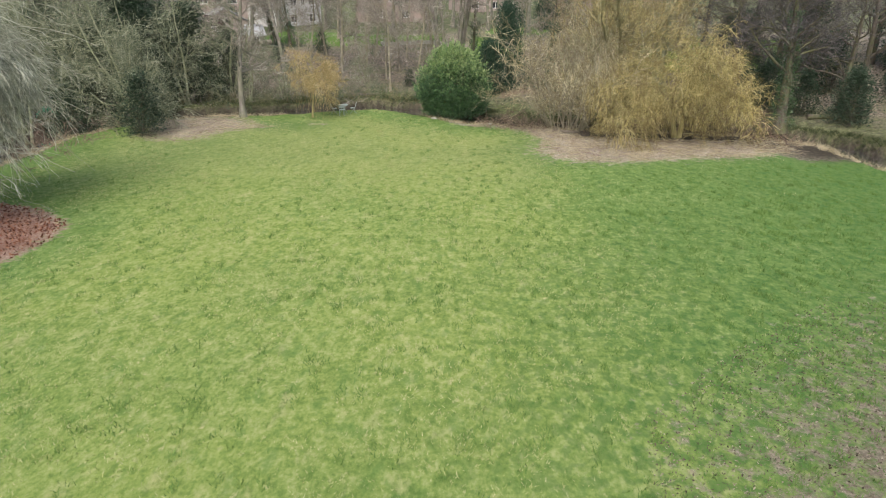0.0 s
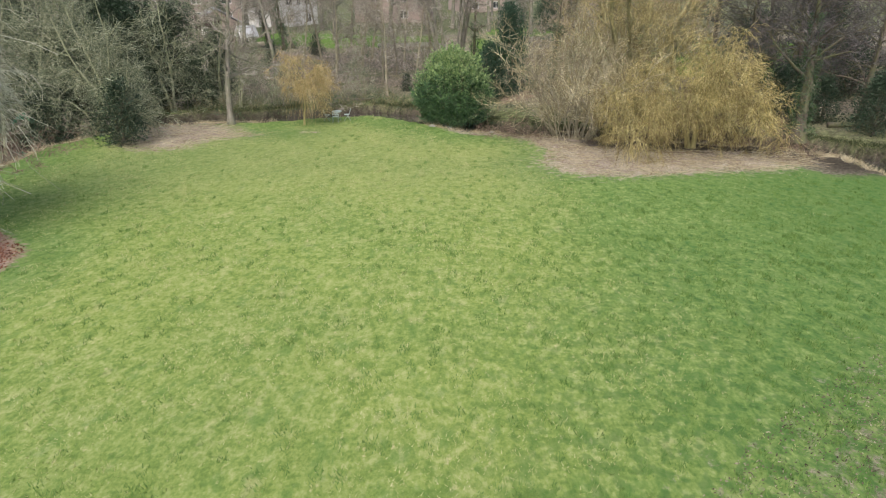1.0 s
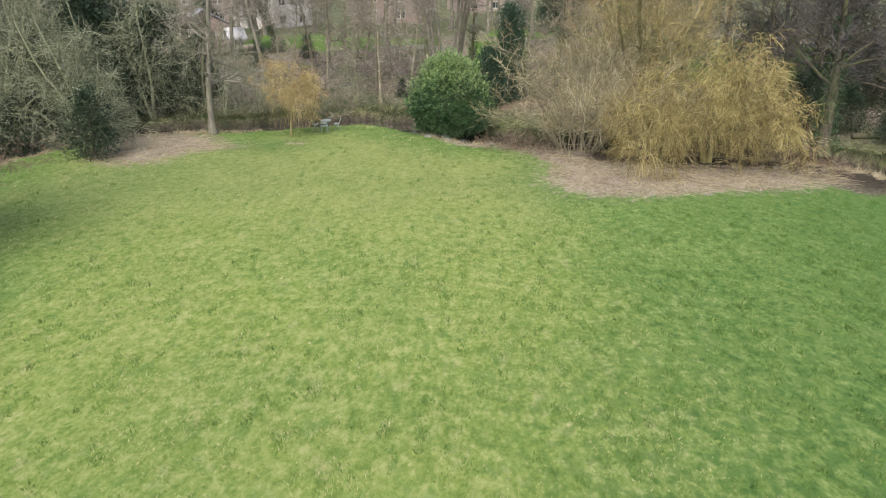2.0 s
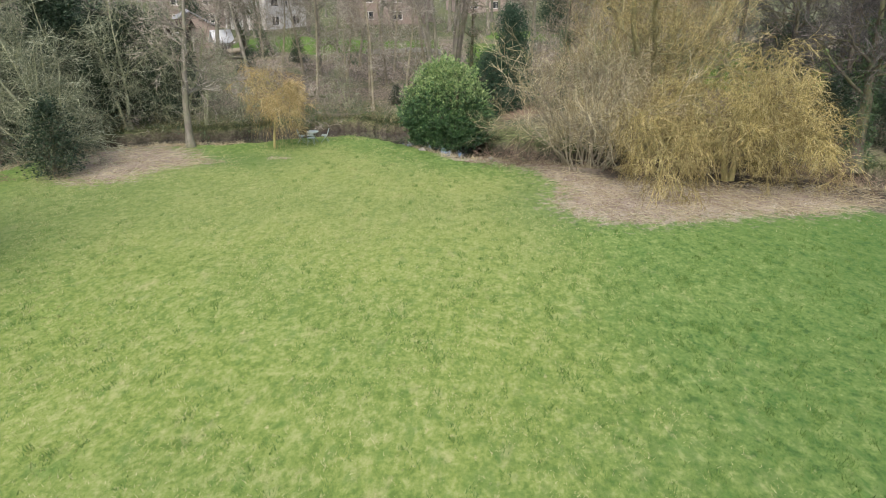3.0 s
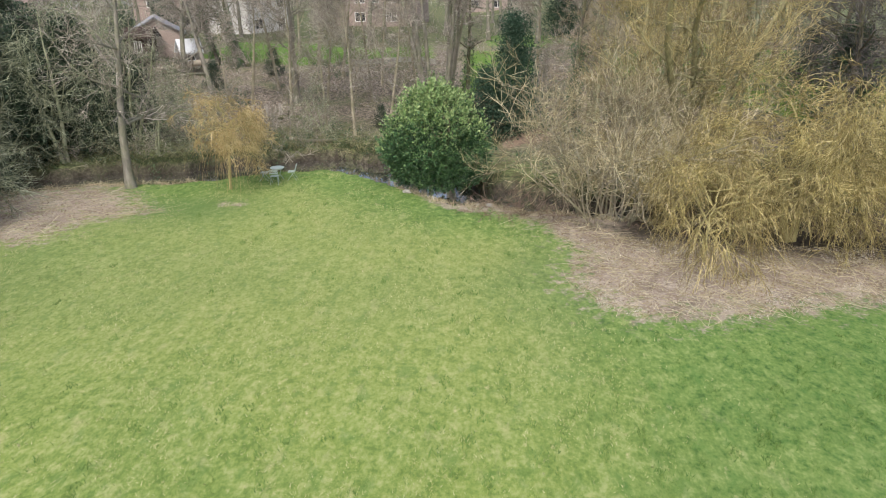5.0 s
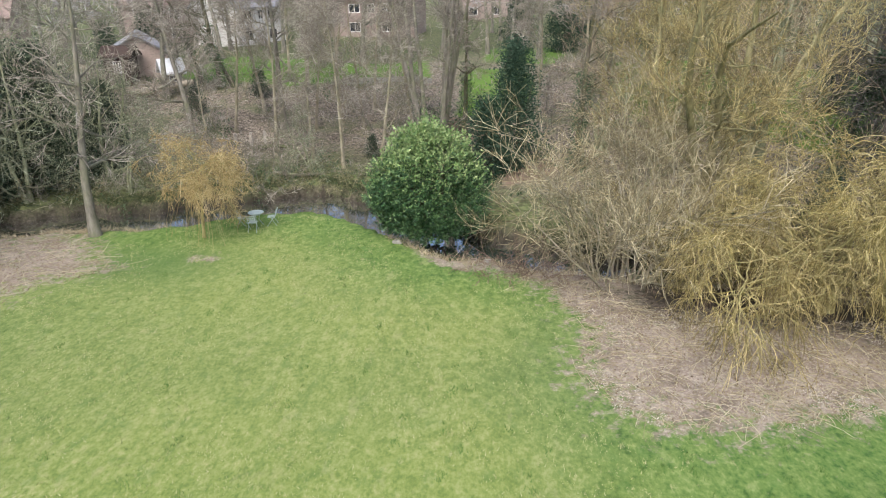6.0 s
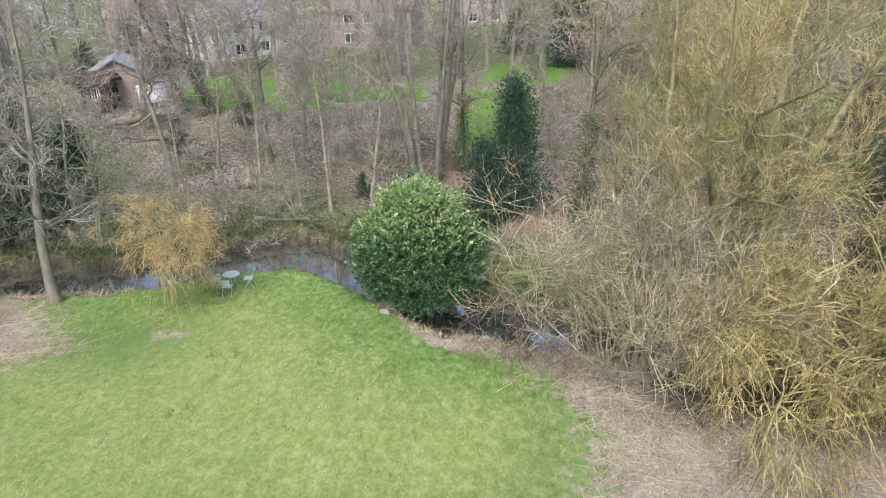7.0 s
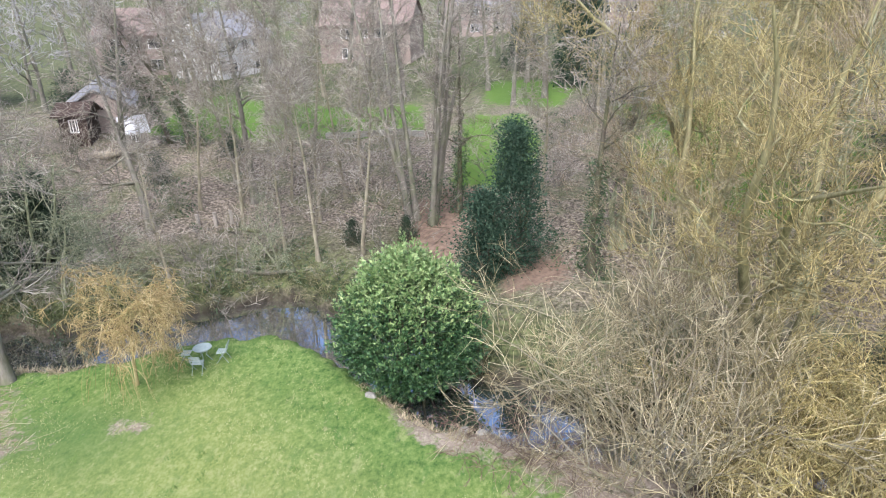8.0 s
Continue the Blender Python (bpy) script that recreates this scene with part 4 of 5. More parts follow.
dark_yew = evergreen(44, "spreading_yew", at(-27.0, 56.5), "broad dark green yew among lichened bare trees", LEAF_HOLLY, 9.5, 3.0, 10000, 0.25, 0.6, "yew tree", group="spreading yews")
for x, y, turn, size in ((-33.5, 58, 120, 1.1), (-23.4, 60.2, 220, 0.8), (-24.6, 55.9, 20, 0.5), (-28, 53.2, 260, 0.7), (-20.6, 61.5, 150, 0.55), (29, 61, 10, 0.8), (23, 59, 200, 0.6), (-38, 52, 40, 1.1), (-31.5, 66, 300, 1.0), (36, 58, 80, 0.9)):
    copy_thing(dark_yew, at(x, y, turn, size))

# ---------------------------------------------------------------- buildings


def wall_with_holes(wide, tall, thick, holes):
    bm = bmesh.new()
    xs = sorted({-wide / 2, wide / 2, *[h[0] for h in holes], *[h[2] for h in holes]})
    zs = sorted({0.0, tall, *[h[1] for h in holes], *[h[3] for h in holes]})
    for x0, x1 in zip(xs[:-1], xs[1:]):
        for z0, z1 in zip(zs[:-1], zs[1:]):
            cx, cz = (x0 + x1) / 2, (z0 + z1) / 2
            if not any(h[0] < cx < h[2] and h[1] < cz < h[3] for h in holes):
                add_box(bm, x0, 0, z0, x1, thick, z1)
    bmesh.ops.remove_doubles(bm, verts=bm.verts, dist=0.001)
    return bm


def window_part(parent, x0, z0, x1, z1, y, bars, m=None):
    bm = bmesh.new()
    f = 0.09
    add_box(bm, x0, y, z0, x1, y + 0.08, z0 + f)
    add_box(bm, x0, y, z1 - f, x1, y + 0.08, z1)
    add_box(bm, x0, y, z0 + f, x0 + f, y + 0.08, z1 - f)
    add_box(bm, x1 - f, y, z0 + f, x1, y + 0.08, z1 - f)
    for i in range(1, bars + 1):
        c = x0 + (x1 - x0) * i / (bars + 1)
        add_box(bm, c - 0.035, y + 0.01, z0 + f, c + 0.035, y + 0.07, z1 - f)
    w = part("window", bm, PAINT_WHITE, parent, "white-framed window")
    part("pane", box(x0 + f, y + 0.03, z0 + f, x1 - f, y + 0.045, z1 - f), GLASS, w)
    return w


def gable_house(name, x, y, turn, label, category, wide, deep, tall, ridge, wall_mat, roof_mat, holes, bars=1, chimney=True, group="", sink=0.45):
    """A house with its front towards -y, a gable roof whose ridge runs along x, and windows in real openings."""
    ob = thing(name, pose(x, y, height(x, y) - sink, 0, 0, turn), label, category, group)
    for rot, w, d in ((0, wide, deep), (180, wide, deep)):
        bm = wall_with_holes(w - 0.002, tall, 0.25, holes)
        bmesh.ops.transform(bm, matrix=pose(0, 0, 0, 0, 0, rot) @ pose(0, -d / 2, 0), verts=bm.verts)
        part("wall", bm, wall_mat, ob)
    for side in (-1, 1):
        bm = bmesh.new()
        x0, x1 = side * wide / 2, side * (wide / 2 - 0.25)
        prof = [(-deep / 2 + 0.25, 0), (deep / 2 - 0.25, 0), (deep / 2 - 0.25, tall), (0, tall + ridge - 0.12), (-deep / 2 + 0.25, tall)]
        a = [bm.verts.new((x0, p, q)) for p, q in prof]
        b = [bm.verts.new((x1, p, q)) for p, q in prof]
        bm.faces.new(a)
        bm.faces.new(b[::-1])
        for i in range(5):
            bm.faces.new([a[i], b[i], b[(i + 1) % 5], a[(i + 1) % 5]])
        bmesh.ops.recalc_face_normals(bm, faces=bm.faces)
        part("gable_wall", bm, wall_mat, ob)
    bm = bmesh.new()
    over, th = 0.35, 0.14
    slope = ridge / (deep / 2)
    for s in (-1, 1):
        e = s * (deep / 2 + over)
        zl = tall - over * slope
        ps = [(0, tall + ridge), (e, zl), (e, zl + th), (0, tall + ridge + th)]
        a = [bm.verts.new((-wide / 2 - over, p, q)) for p, q in ps]
        b = [bm.verts.new((wide / 2 + over, p, q)) for p, q in ps]
        bm.faces.new(a)
        bm.faces.new(b[::-1])
        for i in range(4):
            bm.faces.new([a[i], b[i], b[(i + 1) % 4], a[(i + 1) % 4]])
    bmesh.ops.recalc_face_normals(bm, faces=bm.faces)
    roof = part("roof", bm, roof_mat, ob)
    for h in holes:
        window_part(ob, h[0], h[1], h[2], h[3], -deep / 2 + 0.08, bars)
    if chimney:
        part("chimney", box(wide * 0.28, -0.3, tall + ridge * 0.6, wide * 0.28 + 0.7, 0.3, tall + ridge + 1.0, 0.03), BRICK_RED, roof)
    return ob


TWO_UP = [(-3.2, 0.9, -1.6, 2.2), (1.4, 0.9, 3.0, 2.2), (-3.2, 3.4, -1.6, 4.6), (1.4, 3.4, 3.0, 4.6), (-0.5, 3.4, 0.5, 4.6)]
gable_house("brick_outbuilding", -28.8, 84.5, -66, "low pinkish brick outbuilding with a slate gable roof", "outbuilding", 8.6, 4.8, 2.4, 1.4, BRICK_PINK, ROOF_SLATE, [(-2.0, 0.9, -0.8, 2.0)], chimney=False)
gable_house("timber_cabin", -27.75, 79.0, 8, "dark timber cabin with a white three-pane window", "cabin", 2.0, 2.2, 2.6, 0.6, TIMBER_DARK, TIMBER_DARK, [(-0.34, 1.2, 0.34, 2.2)], bars=2, chimney=False)
gable_house("garden_shed", -23.2, 78.0, 35, "small grey shed with a pale felt roof", "shed", 1.3, 1.4, 1.9, 0.7, TIMBER_GREY, FELT_PALE, [(-0.35, 0.9, 0.35, 1.5)], chimney=False)
gable_house("white_house", -29, 114, 66, "white rendered house with a slate roof", "house", 9, 7.5, 5.0, 2.6, RENDER_WHITE, ROOF_SLATE, TWO_UP, group="houses")
gable_house("brick_house", -50, 92, 20, "brick house with white windows beyond the trees", "house", 10, 8, 5.2, 2.8, BRICK_RED, ROOF_TILE, TWO_UP, group="houses")
gable_house("brick_house", -40, 118, 5, "brick house with white windows beyond the trees", "house", 10, 8, 5.2, 2.8, BRICK_RED, ROOF_TILE, TWO_UP, group="houses")
gable_house("brick_house", -12, 124, -8, "brick house with white windows beyond the trees", "house", 12, 8, 5.2, 2.8, BRICK_RED, ROOF_TILE, TWO_UP, group="houses")
gable_house("brick_house", 2, 152, 24, "pinkish brick house with a slate roof", "house", 10, 8, 5.2, 2.8, BRICK_PINK, ROOF_SLATE, TWO_UP, group="houses")
gable_house("brick_house", 24, 150, 10, "brick house with white windows beyond the trees", "house", 11, 8, 5.2, 2.8, BRICK_RED, ROOF_SLATE, TWO_UP, group="houses")


# ---------------------------------------------------------------- garden things


def tube_part(name, pts, r, material, parent, n=8, taper=1.0):
    P = np.array([pts], dtype=float)
    R = np.linspace(r, r * taper, len(pts))[None]
    v, f = tubes(P, R, n)
    me = mesh_from(name, v, f, material, True)
    bm = bmesh.new()
    bm.from_mesh(me)
    bmesh.ops.holes_fill(bm, edges=[e for e in bm.edges if e.is_boundary], sides=0)
    bm.to_mesh(me)
    bm.free()
    return part_mesh(name, me, parent)


def disc(r, z0, z1, n=28, bevel=0.01):
    bm = bmesh.new()
    bmesh.ops.create_cone(bm, cap_ends=True, segments=n, radius1=r, radius2=r, depth=z1 - z0, matrix=Matrix.Translation((0, 0, (z0 + z1) / 2)))
    bmesh.ops.bevel(bm, geom=[e for e in bm.edges if abs(e.verts[0].co.z - e.verts[1].co.z) < 1e-6], offset=bevel, segments=2, affect="EDGES")
    return bm


def garden_table(x, y):
    ob = thing("garden_table", at(x, y, 12, 1, 0.0), "round pale garden table on the grass by the stream", "table")
    part("tabletop", disc(0.38, 0.7, 0.735), TABLE_PAINT, ob)
    part("apron", disc(0.3, 0.64, 0.698, 20), TABLE_PAINT, ob)
    for i in range(3):
        a = i * 2.094 + 0.5
        c, q = math.cos(a), math.sin(a)
        tube_part("leg", [(0.22 * c, 0.22 * q, 0.66), (0.12 * c, 0.12 * q, 0.35), (0.34 * c, 0.34 * q, 0.0)], 0.016, TABLE_PAINT, ob)


def slatted_chair(m):
    ob = thing("garden_chair", m, "faded green-grey folding chair with slatted seat", "chair", "chairs round the garden table")
    for sx in (-0.2, 0.2):
        tube_part("frame", [(sx, -0.24, 0.0), (sx, 0.02, 0.45), (sx, 0.2, 0.44)], 0.012, TABLE_PAINT, ob)
        tube_part("frame", [(sx, 0.24, 0.0), (sx, -0.16, 0.5), (sx, -0.26, 0.86)], 0.012, TABLE_PAINT, ob)
    for i in range(5):
        part("slat", box(-0.21, -0.16 + i * 0.078, 0.452, 0.21, -0.1 + i * 0.078, 0.468, 0.003), TABLE_PAINT, ob)
    for i in range(3):
        part("slat", box(-0.21, -0.222 - i * 0.027, 0.62 + i * 0.09, 0.21, -0.206 - i * 0.027, 0.675 + i * 0.09, 0.003), TABLE_PAINT, ob)
    return ob


garden_table(-9.1, 53.15)
chair = slatted_chair(at(-9.05, 52.4, 2, 1, 0.0))
copy_thing(chair, at(-9.85, 53.2, -85, 1, 0.0))
copy_thing(chair, at(-8.35, 53.3, 95, 1, 0.0))


def rock(name, m, sx, sy, sz, seed, label, category="stone", group="", material=None):
    bm = bmesh.new()
    bmesh.ops.create_icosphere(bm, subdivisions=3, radius=1.0)
    for v in bm.verts:
        k = 1 + 0.22 * noise.noise(v.co * 1.7 + Vector((seed, 0, 0))) + 0.08 * noise.noise(v.co * 5 + Vector((0, seed, 0)))
        v.co = Vector((v.co.x * sx * k, v.co.y * sy * k, max(-0.4, v.co.z) * sz * k))
    me = bpy.data.meshes.new(name)
    bm.to_mesh(me)
    bm.free()
    me.materials.append(material or STONE)
    ob = new(name, me)
    ob.matrix_basis = m
    return tagged(ob, label, category, group)


for i, (x, y, sx, sy, sz, turn) in enumerate(((0.25, 49.5, 0.42, 0.24, 0.12, -20), (0.85, 49.15, 0.3, 0.2, 0.12, 10), (-1.9, 50.7, 0.26, 0.16, 0.12, -30), (-3.4, 53.2, 0.2, 0.15, 0.12, 0), (1.6, 48.75, 0.22, 0.16, 0.1, 40), (2.2, 48.5, 0.2, 0.14, 0.1, 10))):
    rock("stone", at(x, y, turn, 1, -0.02), sx, sy, sz, i * 3.1, "pale flat stone at the edge of the bank", group="bank stones")


def fallen_log(name, pts, r, material, label, hollow=0):
    x, y = pts[0][0], pts[0][1]
    base = height(x, y)
    ob = thing(name, pose(x, y, base), label, "log", "fallen logs")
    local = [(p[0] - x, p[1] - y, height(p[0], p[1]) - base + r * 0.8 + p[2]) for p in pts]
    tube_part("trunk", local, r, material, ob, 10, 0.7)
    for i in range(hollow):
        p = local[1 + i % (len(local) - 1)]
        tube_part("broken_branch", [(p[0], p[1], p[2]), (p[0] + 0.25 - 0.3 * i, p[1] - 0.3, p[2] + 0.55)], r * 0.35, material, ob, 7, 0.6)
    return ob


fallen_log("fallen_log", [(-25.4, 75.4, 0), (-23.8, 75.6, 0.1), (-22.2, 76.1, 0.45), (-21.0, 76.8, 0.7)], 0.32, TIMBER_PALE, "pale barkless fallen tree at the garden edge", 2)
fallen_log("fallen_log", [(-13.2, 66.4, 0), (-11.8, 66.0, 0.25), (-10.4, 65.7, 0.3)], 0.16, BARK_DARK, "dark fallen trunk in the undergrowth", 1)
fallen_log("fallen_log", [(-10.6, 61.6, 0), (-9.0, 61.3, 0.1), (-7.4, 61.5, 0.15)], 0.12, BARK_GREY, "grey fallen branch on the far bank", 2)
fallen_log("fallen_log", [(24.2, 48.6, 0), (26.2, 48.2, 0.05), (28.2, 48.6, 0.1)], 0.2, BARK_DARK, "dark fallen trunk in the undergrowth", 1)
for i, (x, y, h) in enumerate(((-13.6, 67.2, 0.9), (-12.7, 67.4, 0.8), (-14.6, 67.0, 0.7))):
    ob = thing("wooden_post", at(x, y, i * 30), "short pale weathered wooden post in the undergrowth", "post", "posts on the slope")
    part("shaft", box(-0.09, -0.09, 0, 0.09, 0.09, h, 0.015), TIMBER_GREY, ob)
    part("cap", box(-0.1, -0.1, h + 0.001, 0.1, 0.1, h + 0.05, 0.012), TIMBER_GREY, ob)


def stone_edging(x0, y0, x1, y1):
    """A low garden wall of single blocks."""
    ob = thing("garden_wall", pose(x0, y0, 0), "low pale stone retaining wall along the garden lawn", "garden wall")
    n = int(math.hypot(x1 - x0, y1 - y0) / 0.5)
    meshes = []
    for k in range(4):
        bm = box(-0.235, -0.15, 0, 0.235, 0.15, 0.22 + 0.02 * k, 0.02)
        me = bpy.data.meshes.new("block")
        bm.to_mesh(me)
        bm.free()
        me.materials.append(STONE)
        meshes.append(me)
    turn = math.atan2(y1 - y0, x1 - x0)
    for i in range(n):
        f = (i + 0.5) / n
        for row in range(2):
            px, py = x0 + (x1 - x0) * f, y0 + (y1 - y0) * f
            b = new("block", meshes[(i * 7 + row * 3) % 4])
            b.matrix_basis = Matrix.Translation((px - x0, py - y0, height(px, py) - 0.05 + row * 0.215)) @ Matrix.Rotation(turn + 0.03 * math.sin(i * 5.0), 4, "Z")
            b.parent = ob


stone_edging(-9.5, 80.2, -2.0, 80.6)


def draped_sheet(x, y):
    bm = bmesh.new()
    bmesh.ops.create_grid(bm, x_segments=14, y_segments=14, size=0.7)
    for v in bm.verts:
        q = v.co.copy()
        v.co.z = 0.95 * math.exp(-2.2 * (q.x * q.x + 0.5 * q.y * q.y)) + 0.1 * noise.noise(q * 4) + 0.05
    bmesh.ops.solidify(bm, geom=list(bm.faces), thickness=0.02)
    me = bpy.data.meshes.new("green_sheet")
    bm.to_mesh(me)
    bm.free()
    me.materials.append(GREEN_SHEET)
    ob = new("green_sheet", me)
    ob.matrix_basis = at(x, y, 30, 1, 0.0)
    tagged(ob, "crumpled green plastic sheet heaped in the thicket", "sheet")


draped_sheet(-30.6, 49.6)

# ---------------------------------------------------------------- grass, dead leaves, fallen twigs
rng_g = np.random.default_rng(99)


def blades(where, tall, wide, rng, lean=0.5):
    n = len(where)
    a = rng.uniform(0, 2 * np.pi, n)
    side = np.stack([np.cos(a), np.sin(a), np.zeros(n)], axis=1) * (wide * rng.uniform(0.6, 1.3, n))[:, None]
    b = rng.uniform(0, 2 * np.pi, n)
    h = tall * rng.uniform(0.5, 1.4, n)
    tip = where + np.stack([np.cos(b) * lean * h, np.sin(b) * lean * h, h], axis=1)
    v = np.stack([where - side, where + side, tip], axis=1).reshape(-1, 3)
    return v, np.arange(n * 3).reshape(-1, 3)


def scatter(count, x0, x1, y0, y1, test):
    x, y = rng_g.uniform(x0, x1, count), rng_g.uniform(y0, y1, count)
    z, d, near = land(x, y)
    ok = test(x, y, z, d, near)
    return np.stack([x, y, z], axis=1)[ok]


def lawn_only(x, y, z, d, near):
    lit = np.max([zone(x, y, p, 0.6) for p in (LITTER_LEFT, LITTER_RIGHT, LITTER_WILLOW)], axis=0)
    return near & (d > 2.4) & (lit < 0.3) & ~((x > 4.6) & (d < 6.6) & (y > 37))


def off_litter(x, y, z, d, near):
    """The lawn, thinned out where old leaves lie."""
    return lawn_only(x, y, z, d, near) & (rng_g.random(len(x)) > 0.9 * zone(x, y, LITTER_NEAR, 4.0))


tuft = scatter(30000, -23, 23, 7, 56, off_litter)
spots = np.repeat(tuft, 6, axis=0) + rng_g.normal(0, 0.13, (len(tuft) * 6, 3)) * [1, 1, 0]
lawn_v, lawn_f = blades(spots, 0.06, 0.012, rng_g, 0.7)
lawn_mesh = mesh_from("lawn_grass", lawn_v, lawn_f, TURF_BLADE)
for field, values in lawn_fields(lawn_v[:, 0], lawn_v[:, 1], *land(lawn_v[:, 0], lawn_v[:, 1])[1:]).items():
    lawn_mesh.attributes.new(field, "FLOAT", "POINT").data.foreach_set("value", np.asarray(values, dtype=np.float32))
tagged(new("lawn_grass", lawn_mesh), "short tufted winter lawn grass", "grass", kind="stuff")
clump = scatter(9000, -23, 23, 7, 56, lambda x, y, z, d, near: lawn_only(x, y, z, d, near) & (rng_g.random(len(x)) < (0.2 + 0.7 * smooth(-6, 14, x)) * (1 - 0.8 * smooth(26, 38, y))))
clump = np.repeat(clump, 24, axis=0) + rng_g.normal(0, 0.08, (len(clump) * 24, 3)) * [1, 1.8, 0]
tagged(new("dark_tussocks", mesh_from("dark_tussocks", *blades(clump, 0.11, 0.012, rng_g, 0.5), GRASS_DEEP)), "deep green coarse tussocks scattered over the lawn", "grass", kind="stuff")
pale = scatter(15000, -23, 23, 7, 56, lambda x, y, z, d, near: off_litter(x, y, z, d, near) & (waves(x * 2.1, y * 1.7) > -0.2) & (rng_g.random(len(x)) > 0.95 * smooth(2, 9, x)))
pale = np.repeat(pale, 9, axis=0) + rng_g.normal(0, 0.14, (len(pale) * 9, 3)) * [1, 1, 0]
tagged(new("pale_tufts", mesh_from("pale_tufts", *blades(pale, 0.06, 0.011, rng_g, 0.9), GRASS_PALE)), "bleached pale tufts scattered over the lawn", "grass", kind="stuff")
rim = scatter(150000, -27, 26, 18, 58, lambda x, y, z, d, near: near & (d > 2.0) & (d < 2.75) & ((x < -13.5) | (x > -2.4)))
rim = np.repeat(rim, 3, axis=0) + rng_g.normal(0, 0.05, (len(rim) * 3, 3)) * [1, 1, 0]
tagged(new("bank_grass", mesh_from("bank_grass", *blades(rim, 0.22, 0.012, rng_g, 0.9), GRASS_STRAW)), "bleached dead grass fringing the stream bank", "grass", kind="stuff")


def in_zone(poly, soft=0.4, least=0.5):
    return lambda x, y, z, d, near: (zone(x, y, poly, soft) > least) & (d > 2.0)


dead = np.concatenate([scatter(30000, 0, 22, 36, 51, in_zone(LITTER_RIGHT)), scatter(9000, -24, -13, 42, 53, in_zone(LITTER_LEFT))])
dead[:, 2] += 0.02
tagged(new("dead_leaves", mesh_from("dead_leaves", *leaves(rng_g, dead, np.full(len(dead), 0.08), None, 1.0), LEAF_DEAD)), "pale brown fallen willow leaves", "leaf litter", kind="stuff")
bright = scatter(40000, 4, 22, 36, 44, lambda x, y, z, d, near: (zone(x, y, LITTER_RIGHT, 0.4) > 0.4) & (edge_distance(x, y, LITTER_RIGHT, True) < 1.7) & (waves(x * 2.6, y * 2.2) > 0.25))
bright[:, 2] += 0.03
tagged(new("bleached_leaves", mesh_from("bleached_leaves", *leaves(rng_g, bright, np.full(len(bright), 0.055), None, 1.0), LEAF_PALE)), "drifts of bleached willow leaves along the litter's edge", "leaf litter", kind="stuff")
dim_corner = scatter(26000, 4, 22, 6, 19, in_zone(LITTER_NEAR, 4.0, 0.3))
dim_corner[:, 2] += 0.015
tagged(new("old_leaves", mesh_from("old_leaves", *leaves(rng_g, dim_corner, np.full(len(dim_corner), 0.065), None, 1.0), LEAF_GREY)), "thin grey-brown fallen leaves among the grass", "leaf litter", kind="stuff")
rust = scatter(9000, -26, -15, 19, 30, in_zone(LITTER_WILLOW))
rust[:, 2] += 0.02
tagged(new("rusty_leaves", mesh_from("rusty_leaves", *leaves(rng_g, rust, np.full(len(rust), 0.13), None, 1.0), LEAF_RUST)), "rust-brown fallen leaves below the willow", "leaf litter", kind="stuff")
wood = scatter(16000, -42, 36, 50, 84, lambda x, y, z, d, near: (~near) & (d > 2.3 + 5 * rng_g.random(len(x))))
wood[:, 2] += 0.02
tagged(new("woodland_leaves", mesh_from("woodland_leaves", *leaves(rng_g, wood, np.full(len(wood), 0.13), None, 1.0), LEAF_WOOD)), "brown fallen leaves on the woodland floor", "leaf litter", kind="stuff")
ivy = scatter(26000, -40, 36, 50, 84, lambda x, y, z, d, near: (~near) & (d > 2.1) & (waves(x * 1.3 + 3, y * 1.3) + 0.9 * smooth(7, 3, d) > 0.75))
ivy = np.repeat(ivy, 3, axis=0) + rng_g.normal(0, 0.12, (len(ivy) * 3, 3)) * [1, 1, 0.5] + [0, 0, 0.1]
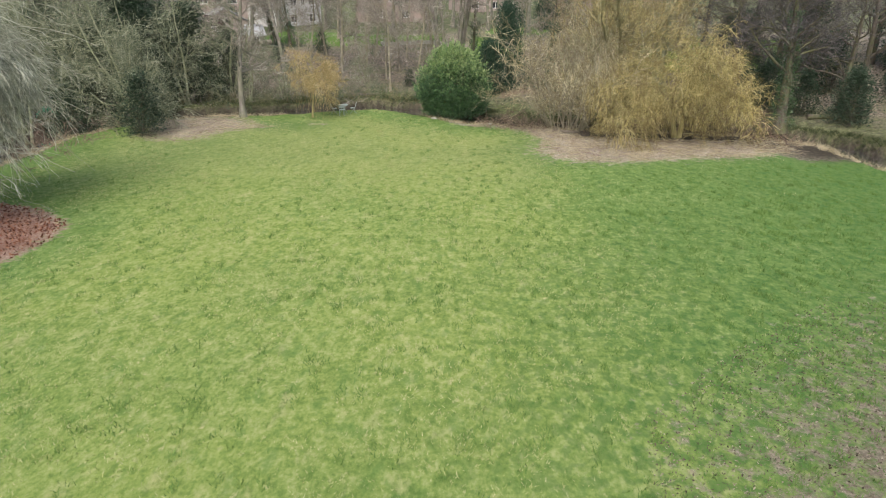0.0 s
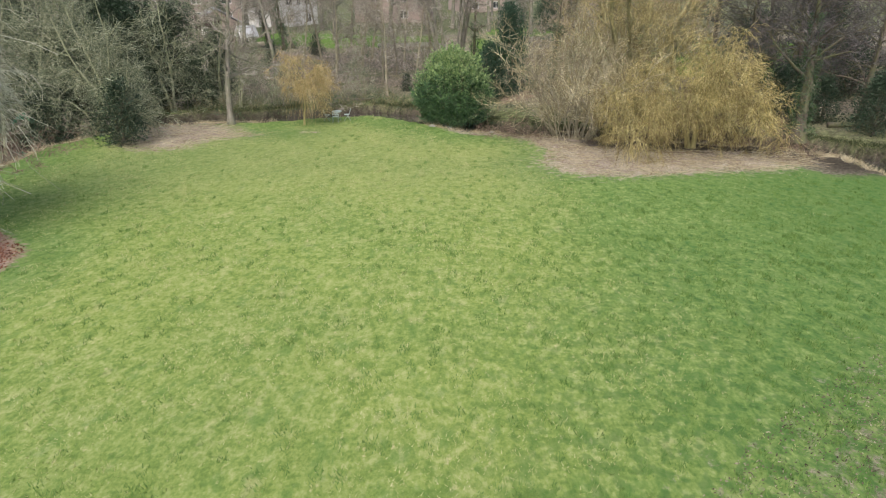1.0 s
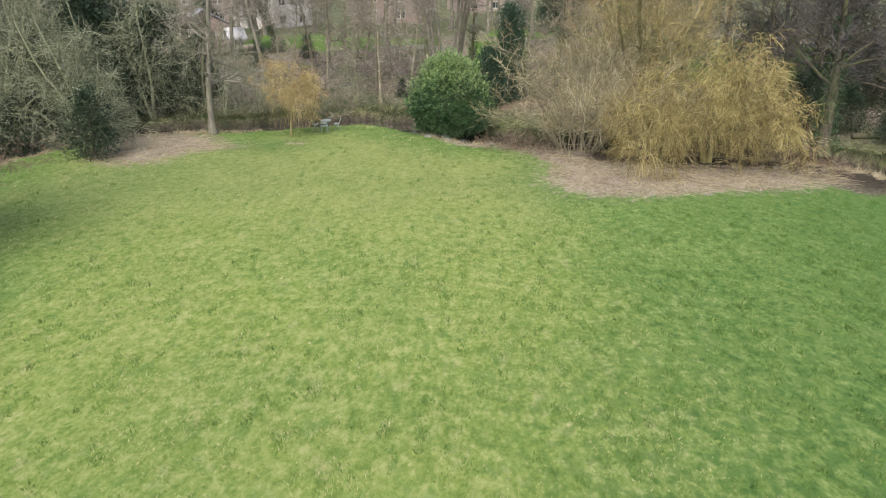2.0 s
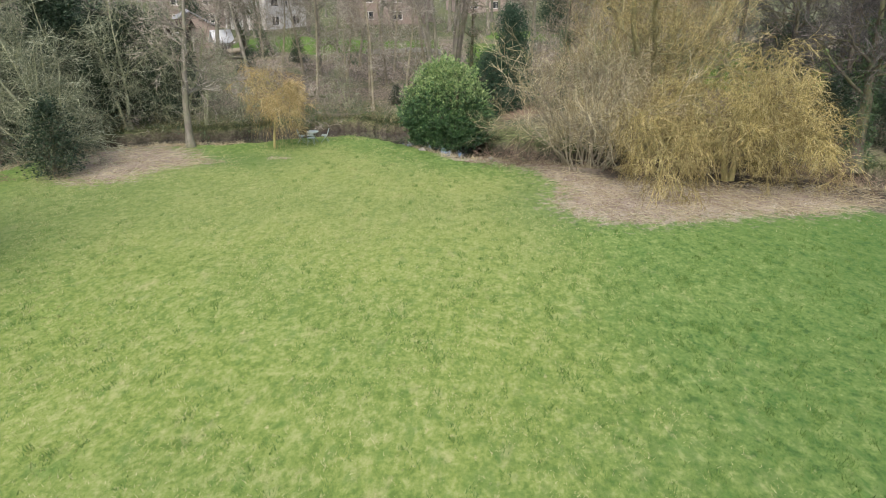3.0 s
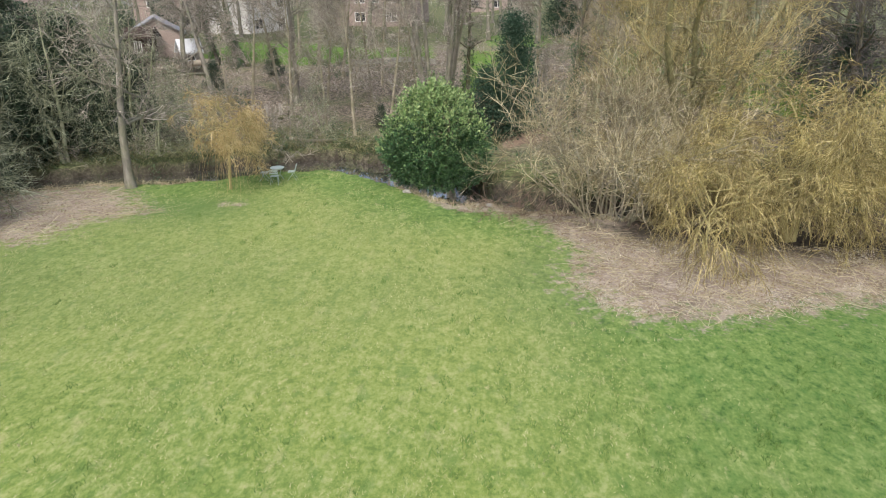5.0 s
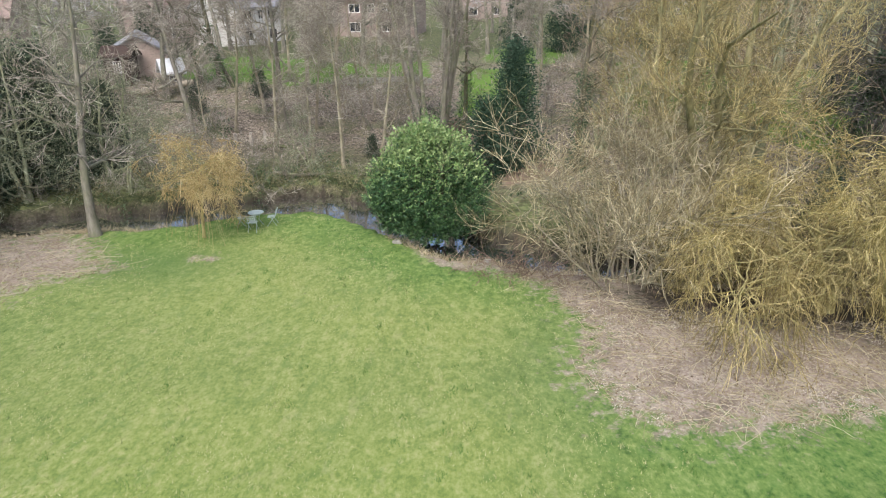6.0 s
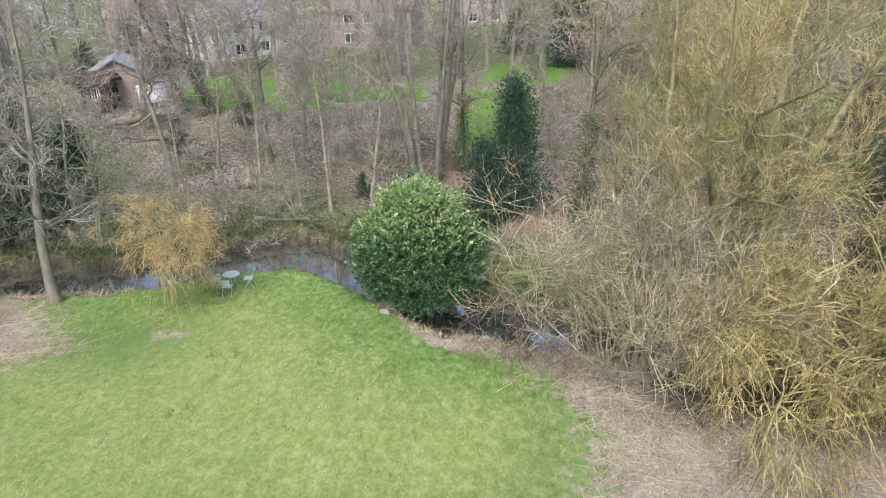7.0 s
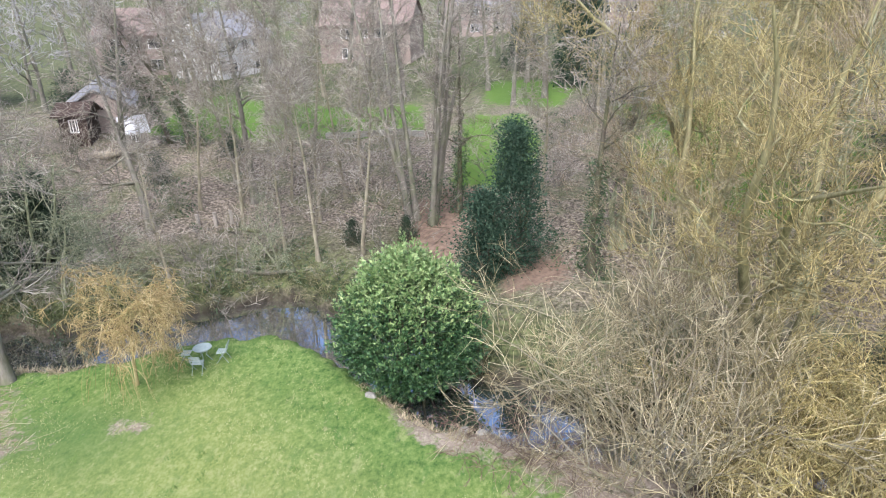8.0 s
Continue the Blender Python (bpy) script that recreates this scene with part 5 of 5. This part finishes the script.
tagged(new("ground_ivy", mesh_from("ground_ivy", *leaves(rng_g, ivy, np.full(len(ivy), 0.16), np.tile([0, 0, 0.6], (len(ivy), 1)), 0.8), LEAF_IVY)), "green ivy and low plants on the far bank", "ground cover", kind="stuff")
sticks = scatter(3200, -42, 38, 50, 84, lambda x, y, z, d, near: (~near) & (d > 2.2))
sa = rng_g.uniform(0, 2 * np.pi, len(sticks))
SP, SR = sprout(rng_g, sticks, np.stack([np.cos(sa), np.sin(sa), rng_g.uniform(0.1, 1.2, len(sticks))], axis=1), rng_g.uniform(0.6, 2.2, len(sticks)), np.full(len(sticks), 0.016), np.full(len(sticks), 0.007), 4, -0.5, 0.15)
tagged(new("fallen_twigs", mesh_from("fallen_twigs", *tubes(SP, SR, 3), TWIG_SALLOW, True)), "fallen twigs and dead stems on the woodland floor", "twigs", kind="stuff")
hang = scatter(90000, -27, 26, 40, 63, lambda x, y, z, d, near: (~near) & (d > 2.15) & (d < 3.3) & (waves(x * 2.3, y * 2.1) > -0.4))
hang = np.repeat(hang, 2, axis=0) + rng_g.normal(0, 0.1, (len(hang) * 2, 3)) * [1, 1, 0]
tagged(new("bank_sedge", mesh_from("bank_sedge", *blades(hang, 0.3, 0.02, rng_g, 1.1), GRASS_SEDGE)), "olive sedge and moss hanging over the far bank", "grass", kind="stuff")
straws = np.concatenate([scatter(5200, 0, 22, 36, 48, in_zone(LITTER_RIGHT)), scatter(900, -24, -13, 42, 53, in_zone(LITTER_LEFT))])
sa = rng_g.uniform(0, 2 * np.pi, len(straws))
SP, SR = sprout(rng_g, straws + [0, 0, 0.03], np.stack([np.cos(sa), np.sin(sa), rng_g.uniform(0.0, 0.35, len(straws))], axis=1), rng_g.uniform(0.25, 1.3, len(straws)), np.full(len(straws), 0.009), np.full(len(straws), 0.005), 4, -0.3, 0.16)
SP[..., 2] = np.maximum(SP[..., 2], 0.015)
tagged(new("fallen_willow_twigs", mesh_from("fallen_willow_twigs", *tubes(SP, SR, 3), GRASS_STRAW, True)), "pale fallen willow twigs on the leaf litter", "twigs", kind="stuff")
